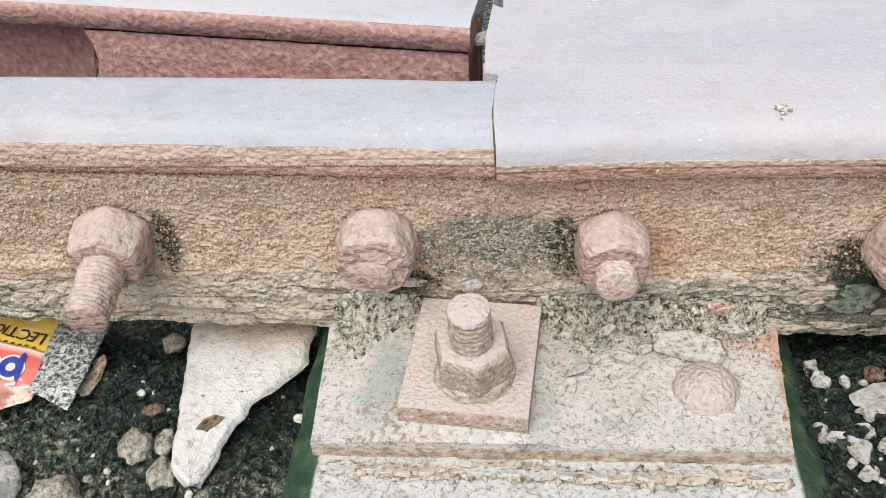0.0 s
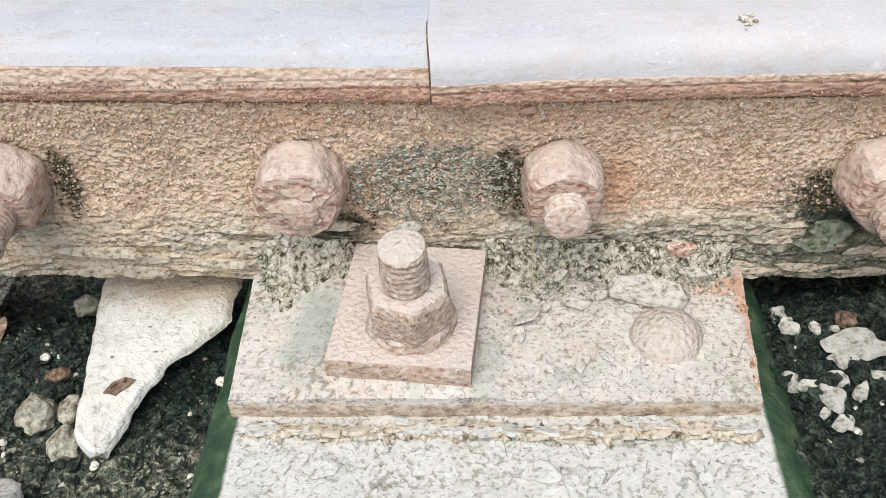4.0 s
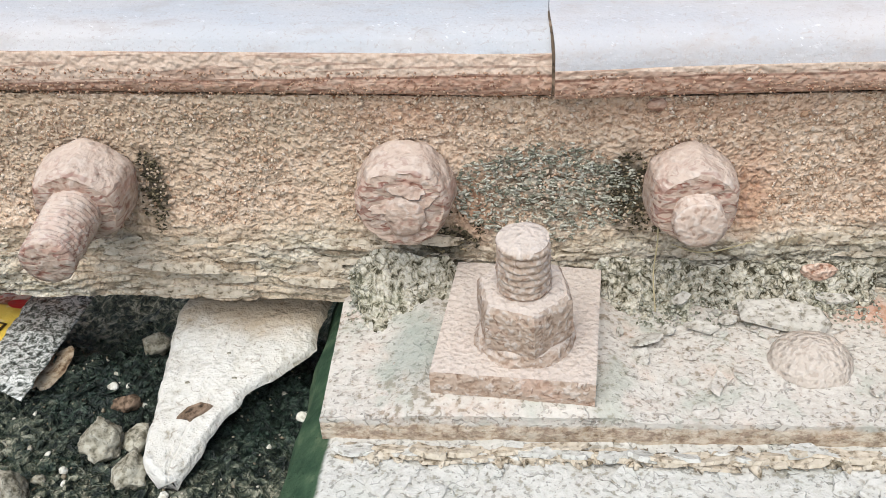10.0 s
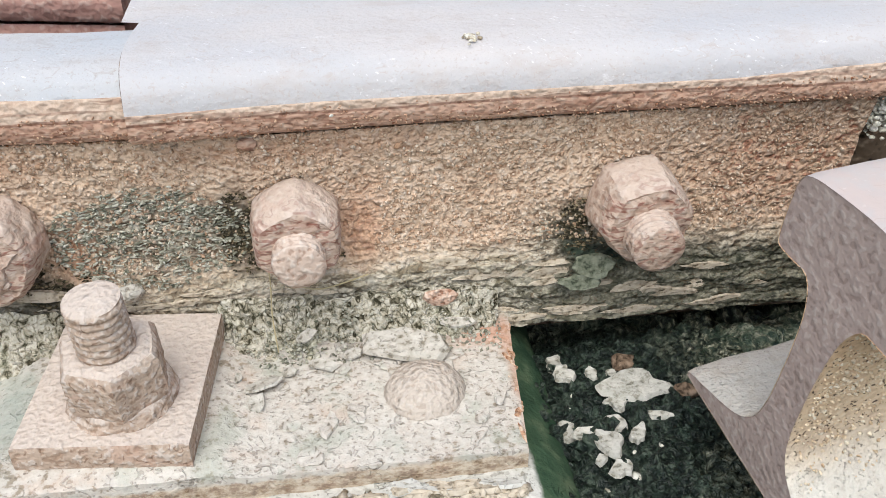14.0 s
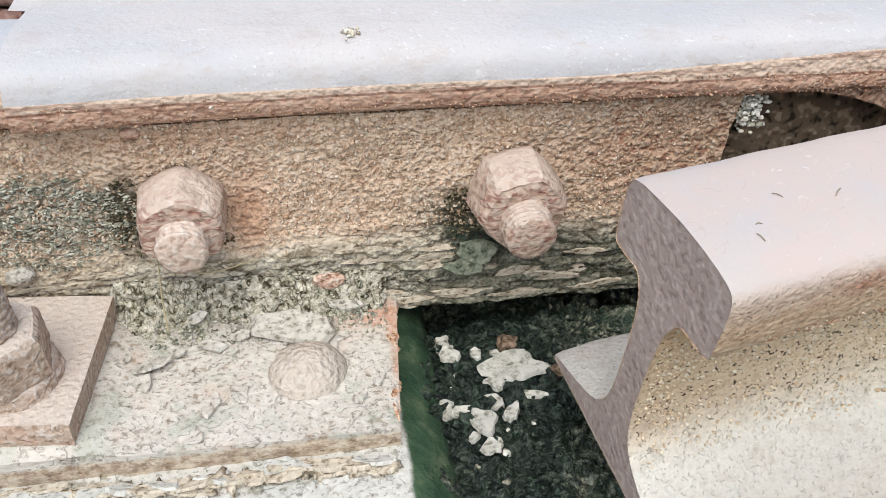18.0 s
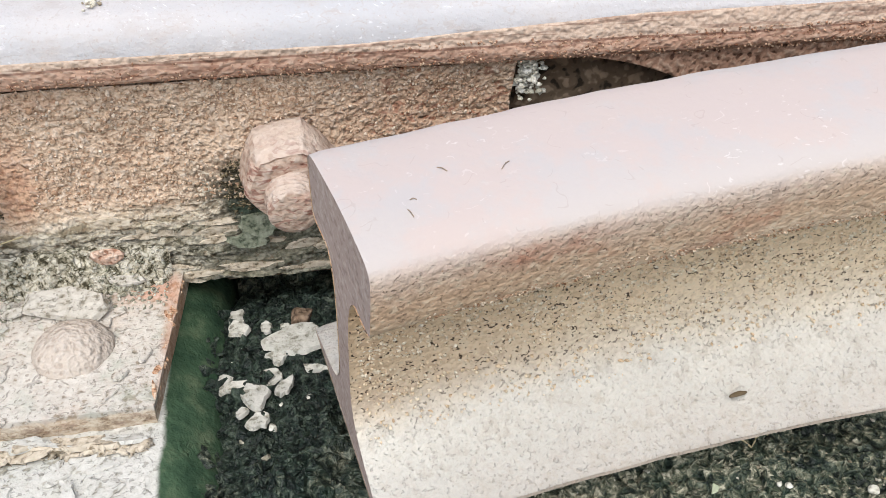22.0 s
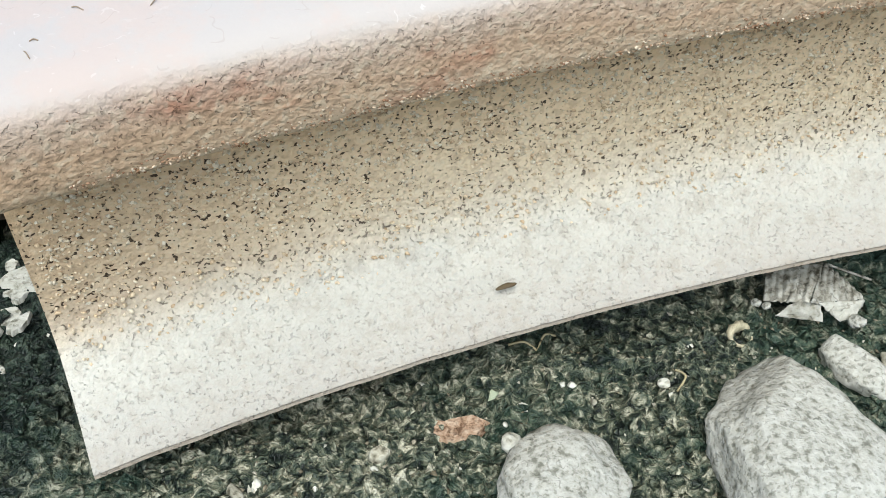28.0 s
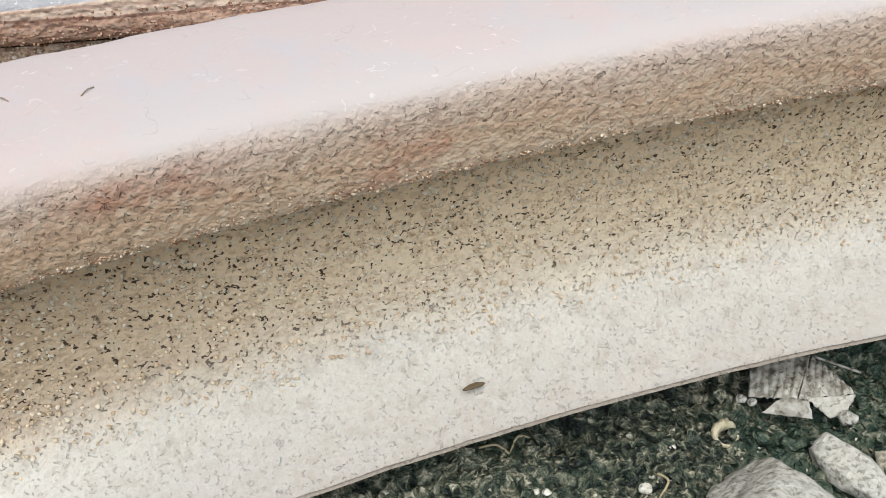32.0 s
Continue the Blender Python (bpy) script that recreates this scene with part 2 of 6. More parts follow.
def fishplate_stains(n, c):
    z = n.axis(2)
    waver = n.math("MULTIPLY", n.math("SUBTRACT", n.noise(38, 5, 0.6, n.stretch((0.4, 1, 1))), 0.5), 0.03)
    low = n.math("SUBTRACT", 1.0, n.step(n.math("ADD", z, waver), 0.028, 0.05))
    scale = n.ramp(n.noise(190, 3, 0.6, n.stretch((0.4, 1, 1)), 0.5), (0.38, lin(124, 116, 97)), (0.46, lin(176, 168, 149)), (0.60, lin(202, 195, 180)))
    scale = n.mix(n.math("MULTIPLY", n.cracks(70, 0.07, (0.28, 1, 1.5), 0.010), 0.8), scale, lin(66, 58, 45))
    scale = n.mix(n.math("MULTIPLY", n.cracks(150, 0.08, (0.7, 1, 1), 0.006, (0.45, 0.62), (3, 1, 2)), 0.7), scale, lin(76, 68, 54))
    c = n.mix(low, c, scale)
    calm = n.math("MULTIPLY", n.step(n.noise(11, 4, 0.6, n.stretch((0.7, 1, 1.3))), 0.42, 0.58), n.step(n.axis(0), 0.15, -0.12))
    c = n.mix(n.math("MULTIPLY", calm, 0.6), c, n.ramp(n.noise(60, 4), (0.4, lin(190, 166, 140)), (0.6, lin(206, 186, 162))))
    moss = n.ramp(n.noise(330, 2.5, 0.55, n.stretch((0.7, 1, 1.2)), 0.6), (0.42, lin(40, 41, 32)), (0.49, lin(112, 110, 95)), (0.58, lin(196, 191, 176)))
    for centre, size in (((0.016, 0.07, 0.064), (0.060, 0.2, 0.030)), ((0.225, 0.07, 0.050), (0.03, 0.2, 0.020)), ((0.31, 0.07, 0.014), (0.10, 0.2, 0.034)),
                         ((-0.07, 0.07, 0.012), (0.045, 0.2, 0.022)), ((0.14, 0.07, 0.012), (0.12, 0.2, 0.016))):
        c = n.mix(n.math("MULTIPLY", n.blob(centre, size, 0.3, 1.2), 0.78), c, moss)
    # grime round the nuts, with the shade of a recess painted into it
    grime_shade = n.ramp(n.noise(320, 5, 0.7), (0.44, lin(22, 30, 25)), (0.58, lin(70, 68, 56)), (0.68, lin(140, 130, 110)))
    for centre, size in (((0.057, 0.07, 0.064), (0.016, 0.2, 0.030)), ((0.234, 0.07, 0.048), (0.014, 0.2, 0.024)), ((-0.046, 0.07, 0.032), (0.022, 0.2, 0.018)), ((-0.203, 0.07, 0.070), (0.010, 0.2, 0.026)), ((0.265, 0.07, 0.032), (0.03, 0.2, 0.010))):
        c = n.mix(n.math("MULTIPLY", n.blob(centre, size, 0.35, 1.15, 0.3, 90), 0.85), c, grime_shade)
    for centre, size in (((-0.025, 0.07, 0.056), (0.016, 0.2, 0.022)), ((-0.025, 0.07, 0.056), (0.012, 0.2, 0.018)), ((0.118, 0.07, 0.066), (0.02, 0.2, 0.03)), ((0.116, 0.07, 0.060), (0.014, 0.2, 0.022)), ((0.345, 0.07, 0.085), (0.06, 0.2, 0.04)),
                         ((0.09, 0.07, 0.112), (0.09, 0.2, 0.012)), ((-0.06, 0.07, 0.112), (0.05, 0.2, 0.012))):
        c = n.mix(n.math("MULTIPLY", n.blob(centre, size, 0.2, 1.3), 0.38), c, n.ramp(n.noise(260, 3), (0.4, lin(144, 90, 64)), (0.6, lin(204, 160, 130))))
    mossy = n.ramp(n.noise(120, 5, 0.65, n.stretch((0.5, 1, 1))), (0.40, lin(48, 54, 44)), (0.52, lin(102, 102, 86)), (0.64, lin(152, 148, 130)))
    right = n.math("MULTIPLY", n.step(n.axis(0), 0.19, 0.235), n.math("SUBTRACT", 1.0, n.step(n.math("ADD", z, waver), 0.026, 0.042)))
    c = n.mix(n.math("MULTIPLY", right, 0.7), c, mossy)
    # dark of a green hollow below the right-hand nut, painted on the flat face
    hollow_shade = n.ramp(n.noise(150, 4), (0.42, lin(22, 42, 36)), (0.6, lin(72, 88, 74)))
    c = n.mix(n.math("MULTIPLY", n.blob((0.248, 0.07, 0.036), (0.020, 0.2, 0.014), 0.3, 1.2, 0.3, 60), 0.85), c, hollow_shade)
    redder = n.math("MULTIPLY", n.math("MULTIPLY", n.step(n.axis(0), 0.27, 0.33), n.step(n.axis(2), 0.045, 0.058)), n.step(n.noise(250, 1, 0.5, n.stretch((0.6, 1, 1))), 0.43, 0.36))
    c = n.mix(n.math("MULTIPLY", redder, 0.55), c, lin(136, 74, 52))
    return n.mix(n.math("MULTIPLY", n.squiggle(210, 0.035, (0.53, 0.59), (0.9, 1, 1)), 0.38), c, lin(104, 78, 56))


fishplate_rust = rust("tan_granular_rust", lin(158, 126, 102), lin(210, 185, 162), lin(225, 208, 191), 330, depth=0.0022, extra=fishplate_stains, grit=0.8)


def crust(name, dark, mid, pale, green=0.0, rusty=0.0):
    """Dusty, flaking pale crust over iron or concrete, with hairline cracks."""
    n = Nodes(name)
    fine = n.noise(250, 2.5, 0.55)
    broad = n.noise(26, 5, 0.6, None, 0.5)
    c = n.ramp(n.math("ADD", n.math("MULTIPLY", fine, 0.6), n.math("MULTIPLY", broad, 0.4)), (0.38, dark), (0.44, mid), (0.58, pale))
    specks = n.step(n.noise(360, 1, 0.5), 0.345, 0.385)
    c = n.mix(n.math("MULTIPLY", n.math("SUBTRACT", 1.0, specks), 0.45), c, tuple(v * 0.5 for v in dark[:3]) + (1,))
    scales = n.noise(110, 4, 0.6)
    c = n.mix(n.math("MULTIPLY", n.step(scales, 0.56, 0.66), 0.35), c, pale)
    rim = n.math("MAXIMUM", n.squiggle(70, 0.014, (0.54, 0.60)), n.math("MULTIPLY", n.squiggle(170, 0.024, (0.585, 0.63), (1, 1, 1), (2, 7, 4)), 0.8))
    c = n.mix(n.math("MULTIPLY", rim, 0.36), c, tuple(v * 0.45 for v in dark[:3]) + (1,))
    if green:
        c = n.mix(n.math("MULTIPLY", n.step(n.noise(34, 4), 0.5, 0.66), green), c, lin(150, 160, 146))
    if rusty:
        c = n.mix(n.math("MULTIPLY", n.step(n.noise(44, 5, 0.6, n.stretch((1, 1, 1), loc=(2, 0, 0))), 0.52, 0.7), rusty), c, lin(196, 160, 134))
    n.bump((broad, 0.5, 0.004), (fine, 0.6, 0.0016), (specks, 0.5, 0.0008), (scales, 0.8, 0.0020), (n.math("SUBTRACT", 1.0, rim), 0.6, 0.0012))
    return n, c


_n, _c = crust("pale_plate_crust", lin(148, 137, 122), lin(187, 180, 171), lin(201, 196, 188), 0.4, 0.25)
_c = _n.mix(_n.math("MULTIPLY", _n.blob((0.180, 0.060, 0), (0.022, 0.014, 0.1), 0.2, 1.3), 0.6), _c, lin(200, 142, 112))
_c = _n.mix(_n.math("MULTIPLY", _n.blob((-0.055, 0.02, 0), (0.022, 0.04, 0.1), 0.3, 1.2), 0.6), _c, lin(140, 150, 142))
_side = _n.ramp(_n.noise(240, 5, 0.7, _n.stretch((0.6, 1, 1))), (0.40, lin(134, 108, 84)), (0.50, lin(184, 164, 140)), (0.60, lin(206, 192, 172)))
_low = _n.step(_n.math("ADD", _n.axis(2), _n.math("MULTIPLY", _n.math("SUBTRACT", _n.noise(120, 4), 0.5), 0.008)), -0.0015, -0.004)
_c = _n.mix(_n.math("MULTIPLY", _low, 0.75), _c, _side)
_c = _n.mix(_n.math("MULTIPLY", _n.blob((0.193, 0.01, -0.004), (0.006, 0.09, 0.03), 0.2, 1.3, 0.4, 60), 0.5), _c, lin(178, 124, 90))
plate_crust = _n.done(_c, 0.95, 0, 0.15)
_n, _c = crust("cream_sleeper_crust", lin(152, 147, 135), lin(189, 187, 180), lin(201, 199, 193), 0.15, 0.06)
_z = _n.math("ADD", _n.axis(2), _n.math("MULTIPLY", _n.math("SUBTRACT", _n.noise(60, 5), 0.5), 0.005))
_moss = _n.ramp(_n.noise(60, 5, 0.6), (0.34, lin(42, 64, 48)), (0.52, lin(62, 84, 63)), (0.70, lin(92, 106, 82)))
_off = _n.math("ABSOLUTE", _n.math("SUBTRACT", _n.axis(0), 0.0475))
_c = _n.mix(_n.math("MAXIMUM", _n.step(_z, -0.0160, -0.0178), _n.step(_n.math("ADD", _off, _n.math("MULTIPLY", _n.noise(50, 4), 0.006)), 0.1440, 0.1470)), _c, _moss)
sleeper_crust = _n.done(_c, 0.95, 0, 0.15)
_n, _c = crust("grey_flaking_scale", lin(112, 100, 82), lin(178, 165, 146), lin(202, 191, 174), 0.08)
scale_crust = _n.done(_c, 0.95, 0, 0.15)
_n, _c = crust("pale_grey_cream_flake", lin(132, 126, 113), lin(176, 171, 161), lin(196, 192, 184), 0.12, 0.10)
flake_crust = _n.done(_c, 0.95, 0, 0.15)


def soil_material():
    n = Nodes("damp_soil_with_bay_shade")
    fine = n.noise(210, 3, 0.6, None, 0.6)
    broad = n.noise(14, 5, 0.6)
    c = n.ramp(n.math("ADD", n.math("MULTIPLY", fine, 0.75), n.math("MULTIPLY", broad, 0.25)), (0.40, lin(14, 24, 20)), (0.47, lin(60, 70, 57)), (0.54, lin(112, 114, 96)), (0.62, lin(186, 182, 162)))
    # shade of the two bays, painted into the damp soil's colour
    damp_shade = n.math("MAXIMUM", n.blob((0.245, 0.02, -0.03), (0.075, 0.15, 0.2), 0.5, 1.1), n.blob((-0.19, 0.06, -0.05), (0.16, 0.11, 0.2), 0.4, 1.2))
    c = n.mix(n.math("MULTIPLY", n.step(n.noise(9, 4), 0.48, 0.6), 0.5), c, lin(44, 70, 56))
    c = n.mix(n.math("MULTIPLY", damp_shade, 0.92), c, n.ramp(fine, (0.46, lin(6, 22, 17)), (0.60, lin(34, 56, 46))))
    n.bump((n.noise(80, 4, 0.6), 1.0, 0.010), (fine, 0.9, 0.005))
    return n.done(c, 0.5, 0, 0.45)


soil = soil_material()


def stone_material(name, dark, mid, pale, scale=300):
    n = Nodes(name)
    fine = n.noise(scale, 3, 0.6)
    broad = n.noise(scale / 9, 4, 0.6)
    c = n.ramp(n.math("ADD", n.math("MULTIPLY", fine, 0.75), n.math("MULTIPLY", broad, 0.25)), (0.37, dark), (0.45, mid), (0.6, pale))
    specks = n.step(n.noise(scale * 1.6, 2, 0.5), 0.37, 0.42)
    c = n.mix(n.math("MULTIPLY", n.math("SUBTRACT", 1.0, specks), 0.5), c, dark)
    c = n.mix(n.math("MULTIPLY", n.squiggle(scale * 0.6, 0.025, (0.56, 0.61)), 0.35), c, tuple(v * 0.5 for v in dark[:3]) + (1,))
    shade = n.math("ADD", 0.85, n.math("MULTIPLY", n.random(), 0.25))
    c = n.mix(1.0, c, shade, "MULTIPLY")
    n.bump((broad, 0.8, 0.006), (fine, 0.7, 0.0020), (specks, 0.5, 0.001))
    return n.done(c, 0.95, 0, 0.15)


grey_stone = stone_material("pale_grey_granite", lin(128, 127, 117), lin(174, 172, 163), lin(194, 192, 185))
mud_stone = stone_material("muddy_grey_stone", lin(96, 92, 78), lin(148, 143, 127), lin(184, 180, 165), 220)
white_pebble = stone_material("white_pebble", lin(176, 172, 158), lin(206, 204, 192), lin(226, 224, 214), 200)
brown_clod = stone_material("brown_clod", lin(62, 52, 42), lin(112, 94, 78), lin(146, 126, 108), 200)
brick_red = stone_material("red_brick", lin(112, 86, 68), lin(172, 142, 118), lin(202, 178, 156), 300)
dry_leaf = stone_material("dry_grey_brown_leaf", lin(96, 92, 81), lin(156, 152, 141), lin(194, 191, 182), 170)


def chalk_material():
    n = Nodes("chalky_white_slab")
    fine, broad = n.noise(190, 3, 0.6), n.noise(20, 5)
    c = n.ramp(n.math("ADD", n.math("MULTIPLY", fine, 0.4), n.math("MULTIPLY", broad, 0.6)), (0.36, lin(158, 152, 138)), (0.43, lin(198, 195, 187)), (0.6, lin(214, 212, 206)))
    c = n.mix(n.math("MULTIPLY", n.blob((0.03, 0.130, 0.0), (0.085, 0.034, 0.2), 0.4, 1.2), 0.75), c, lin(168, 148, 120))
    c = n.mix(n.math("MULTIPLY", n.squiggle(120, 0.025, (0.59, 0.64)), 0.45), c, lin(120, 106, 86))
    crease = n.cracks(30, 0.035, (1, 0.35, 1), 0.010, (0.52, 0.64))
    c = n.mix(n.math("MULTIPLY", crease, 0.22), c, lin(150, 142, 126))
    n.bump((broad, 0.9, 0.007), (fine, 0.9, 0.0026), (n.math("SUBTRACT", 1.0, crease), 0.6, 0.0015), (n.noise(90, 3, 0.6), 0.7, 0.0028))
    return n.done(c, 0.85, 0, 0.2)


chalk = chalk_material()


def loose_rail_material():
    """Old rail steel, zoned round its section by dust, rust and painted lip shade: worn top, red-brown side, tan web,
    dusty foot.
    """
    n = Nodes("dusty_old_rail_steel")
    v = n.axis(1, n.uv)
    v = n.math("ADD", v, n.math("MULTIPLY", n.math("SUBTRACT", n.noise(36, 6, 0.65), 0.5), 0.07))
    # the browner web top is rust plus shade under the head's lip, in colour
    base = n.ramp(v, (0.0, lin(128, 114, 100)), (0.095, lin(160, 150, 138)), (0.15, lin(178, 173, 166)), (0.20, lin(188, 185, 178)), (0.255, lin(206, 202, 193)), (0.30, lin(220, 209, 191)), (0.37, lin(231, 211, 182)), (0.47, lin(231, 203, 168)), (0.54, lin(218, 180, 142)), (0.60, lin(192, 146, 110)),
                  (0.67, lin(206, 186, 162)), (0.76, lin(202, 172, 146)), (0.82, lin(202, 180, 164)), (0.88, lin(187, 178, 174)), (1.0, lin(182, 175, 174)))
    red = n.math("MULTIPLY", n.step(n.noise(16, 5, 0.65, n.stretch((0.7, 1, 1))), 0.48, 0.62), n.math("MULTIPLY", n.step(v, 0.66, 0.72), n.math("SUBTRACT", 1.0, n.step(v, 0.80, 0.86))))
    base = n.mix(n.math("MULTIPLY", red, 0.75), base, lin(178, 122, 98))
    sawn = n.math("MULTIPLY", n.step(n.math("ADD", n.axis(0), n.math("MULTIPLY", n.noise(30, 4), 0.06)), 0.20, 0.03), n.math("MULTIPLY", n.step(v, 0.24, 0.34), n.math("SUBTRACT", 1.0, n.step(v, 0.72, 0.8))))
    base = n.mix(n.math("MULTIPLY", sawn, 0.45), base, lin(180, 146, 114))
    fine = n.noise(300, 1.5, 0.5)
    side = n.math("MULTIPLY", n.step(v, 0.24, 0.35), n.math("SUBTRACT", 1.0, n.step(v, 0.80, 0.88)))
    c = n.mix(n.math("MULTIPLY", n.step(fine, 0.52, 0.36), n.math("ADD", n.math("MULTIPLY", side, 0.14), n.math("MULTIPLY", n.math("SUBTRACT", 1.0, n.step(v, 0.78, 0.88)), 0.10))), base, lin(140, 112, 90))
    c = n.mix(n.math("MULTIPLY", n.step(fine, 0.52, 0.68), n.math("MULTIPLY", side, 0.35)), c, lin(214, 202, 180))
    pits = n.math("MAXIMUM", n.squiggle(340, 0.06, (0.60, 0.635)), n.step(n.noise(460, 1, 0.5, n.stretch((1, 1, 1), None, (3, 1, 2))), 0.68, 0.72))
    clump = n.step(n.noise(40, 4, 0.65), 0.28, 0.48)
    web = n.math("SUBTRACT", 1.0, n.math("MULTIPLY", n.step(v, 0.6, 0.68), 0.7))
    amount = n.math("MULTIPLY", n.math("MULTIPLY", n.math("ADD", n.math("MULTIPLY", side, 0.80), n.math("MULTIPLY", n.math("SUBTRACT", 1.0, n.step(v, 0.78, 0.88)), 0.14)), clump), web)
    c = n.mix(n.math("MULTIPLY", pits, amount), c, lin(58, 42, 30))
    dust = n.step(n.noise(90, 5, 0.7, n.stretch((0.5, 1, 1))), 0.5, 0.62)
    c = n.mix(n.math("MULTIPLY", n.math("MULTIPLY", dust, n.math("SUBTRACT", 1.0, side)), 0.12), c, lin(190, 178, 168))
    c = n.mix(n.math("MULTIPLY", n.math("MULTIPLY", n.step(n.noise(16, 6, 0.7), 0.46, 0.58), n.step(v, 0.8, 0.88)), 0.45), c, lin(194, 172, 164))
    scr = n.math("MAXIMUM", n.squiggle(190, 0.02, (0.61, 0.66), (0.8, 1, 1)), n.step(n.noise(330, 3, 0.6, n.stretch((0.5, 1, 1), turn=(0, 0, 0.6))), 0.66, 0.70))
    c = n.mix(n.math("MULTIPLY", n.math("MULTIPLY", scr, n.math("MULTIPLY", n.step(v, 0.80, 0.87), n.step(n.noise(12, 3), 0.44, 0.58))), 0.34), c, lin(226, 221, 219))
    c = n.mix(n.math("MULTIPLY", n.math("MULTIPLY", n.squiggle(90, 0.012, (0.58, 0.63), (1, 1, 1), (9, 2, 4)), n.step(v, 0.8, 0.88)), 0.18), c, lin(150, 128, 116))
    mottle = n.noise(95, 6, 0.7)
    rough_part = n.math("SUBTRACT", 1.0, n.math("MULTIPLY", n.step(v, 0.82, 0.9), 0.8))
    c = n.mix(n.math("MULTIPLY", n.step(mottle, 0.5, 0.64), n.math("MULTIPLY", n.math("SUBTRACT", 1.0, n.step(v, 0.24, 0.36)), 0.38)), c, lin(164, 154, 141))
    n.bump((n.noise(30, 4), 0.3, 0.003), (n.math("MULTIPLY", mottle, rough_part), 0.4, 0.0018), (n.math("MULTIPLY", n.noise(400, 2, 0.5), rough_part), 0.9, 0.0014), (n.math("SUBTRACT", 1.0, n.math("MULTIPLY", pits, amount)), 1.0, 0.0022))
    return n.done(c, 0.8, 0.0, 0.3)


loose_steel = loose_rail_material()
cut_steel = rust("sawn_grey_brown_steel", lin(126, 108, 101), lin(166, 149, 142), lin(190, 177, 170), 300, 0.75, 0.0005, grit=0.6)


def plain(name, colour, rough=0.5, metal=0.0, grain=90, depth=0.001, amount=0.2):
    n = Nodes(name)
    c = n.mix(n.math("MULTIPLY", n.step(n.noise(grain, 6, 0.7), 0.45, 0.7), amount), colour, lin(70, 60, 50))
    n.bump((n.noise(grain * 0.6, 4), 0.5, depth))
    return n.done(c, rough, metal, 0.5)


# ---- builders ----
def fbm(x, y, z=0.0, octaves=4, gain=0.5):
    total, amp = 0.0, 1.0
    for _ in range(octaves):
        total += amp * noise.noise((x, y, z))
        x, y, z, amp = x * 2.03, y * 2.03, z * 2.03, amp * gain
    return total


def mesh_of(name, verts, faces, smooth=True, uvs=None):
    me = bpy.data.meshes.new(name)
    me.from_pydata(verts, [], faces)
    if uvs:
        layer = me.uv_layers.new(name="section")
        index = np.empty(len(me.loops), dtype=np.int32)
        me.loops.foreach_get("vertex_index", index)
        layer.data.foreach_set("uv", np.array(uvs, dtype=np.float32)[index].ravel())
    me.polygons.foreach_set("use_smooth", [smooth] * len(me.polygons))
    me.update()
    return me


def part(name, data, material, parent=None, label=""):
    """Links a mesh or bmesh as one object, under a thing or a part where one is given."""
    if isinstance(data, bmesh.types.BMesh):
        me = bpy.data.meshes.new(name)
        data.to_mesh(me)
        data.free()
        data = me
    ob = new(name, data)
    data.materials.append(material)
    if parent:
        ob.parent = parent
    if label:
        tagged(ob, label)
    return ob


def empty(name, m, label, category, group="", kind=""):
    ob = new(name)
    ob.matrix_world = m
    ob.empty_display_size = 0.02
    return tagged(ob, label, category, group, kind)


def sheet(rows):
    """Vertices and quads of a grid given as rows of points."""
    w = len(rows[0])
    verts = [p for row in rows for p in row]
    faces = [(a * w + b, a * w + b + 1, (a + 1) * w + b + 1, (a + 1) * w + b) for a in range(len(rows) - 1) for b in range(w - 1)]
    return verts, faces


def sweep(name, rings, closed=True, smooth=True, vparams=None, caps=True):
    """A skin over rings of points; the ends are closed."""
    k = len(rings[0])
    verts = [p for ring in rings for p in ring]
    faces = []
    for a in range(len(rings) - 1):
        for b in range(k if closed else k - 1):
            c = (b + 1) % k
            faces.append((a * k + b, (a + 1) * k + b, (a + 1) * k + c, a * k + c))
    if caps:
        faces += [tuple(range(k)), tuple(range((len(rings) - 1) * k, len(rings) * k))[::-1]]
    uvs = [(a / len(rings), v) for a in range(len(rings)) for v in vparams] if vparams else None
    me = mesh_of(name, verts, faces, smooth, uvs)
    return me


def smooth_line(points, steps):
    """Catmull-Rom points along a line of control points."""
    out = []
    pts = [Vector(p) for p in points]
    for i in range(len(pts) - 1):
        p0, p1, p2, p3 = pts[max(i - 1, 0)], pts[i], pts[i + 1], pts[min(i + 2, len(pts) - 1)]
        for s in range(steps):
            t = s / steps
            out.append(0.5 * ((2 * p1) + (p2 - p0) * t + (2 * p0 - 5 * p1 + 4 * p2 - p3) * t * t + (3 * p1 - p0 - 3 * p2 + p3) * t ** 3))
    return out + [pts[-1]]


def sharp(ob, degrees=40):
    ob.data.set_sharp_from_angle(angle=radians(degrees))
    return ob


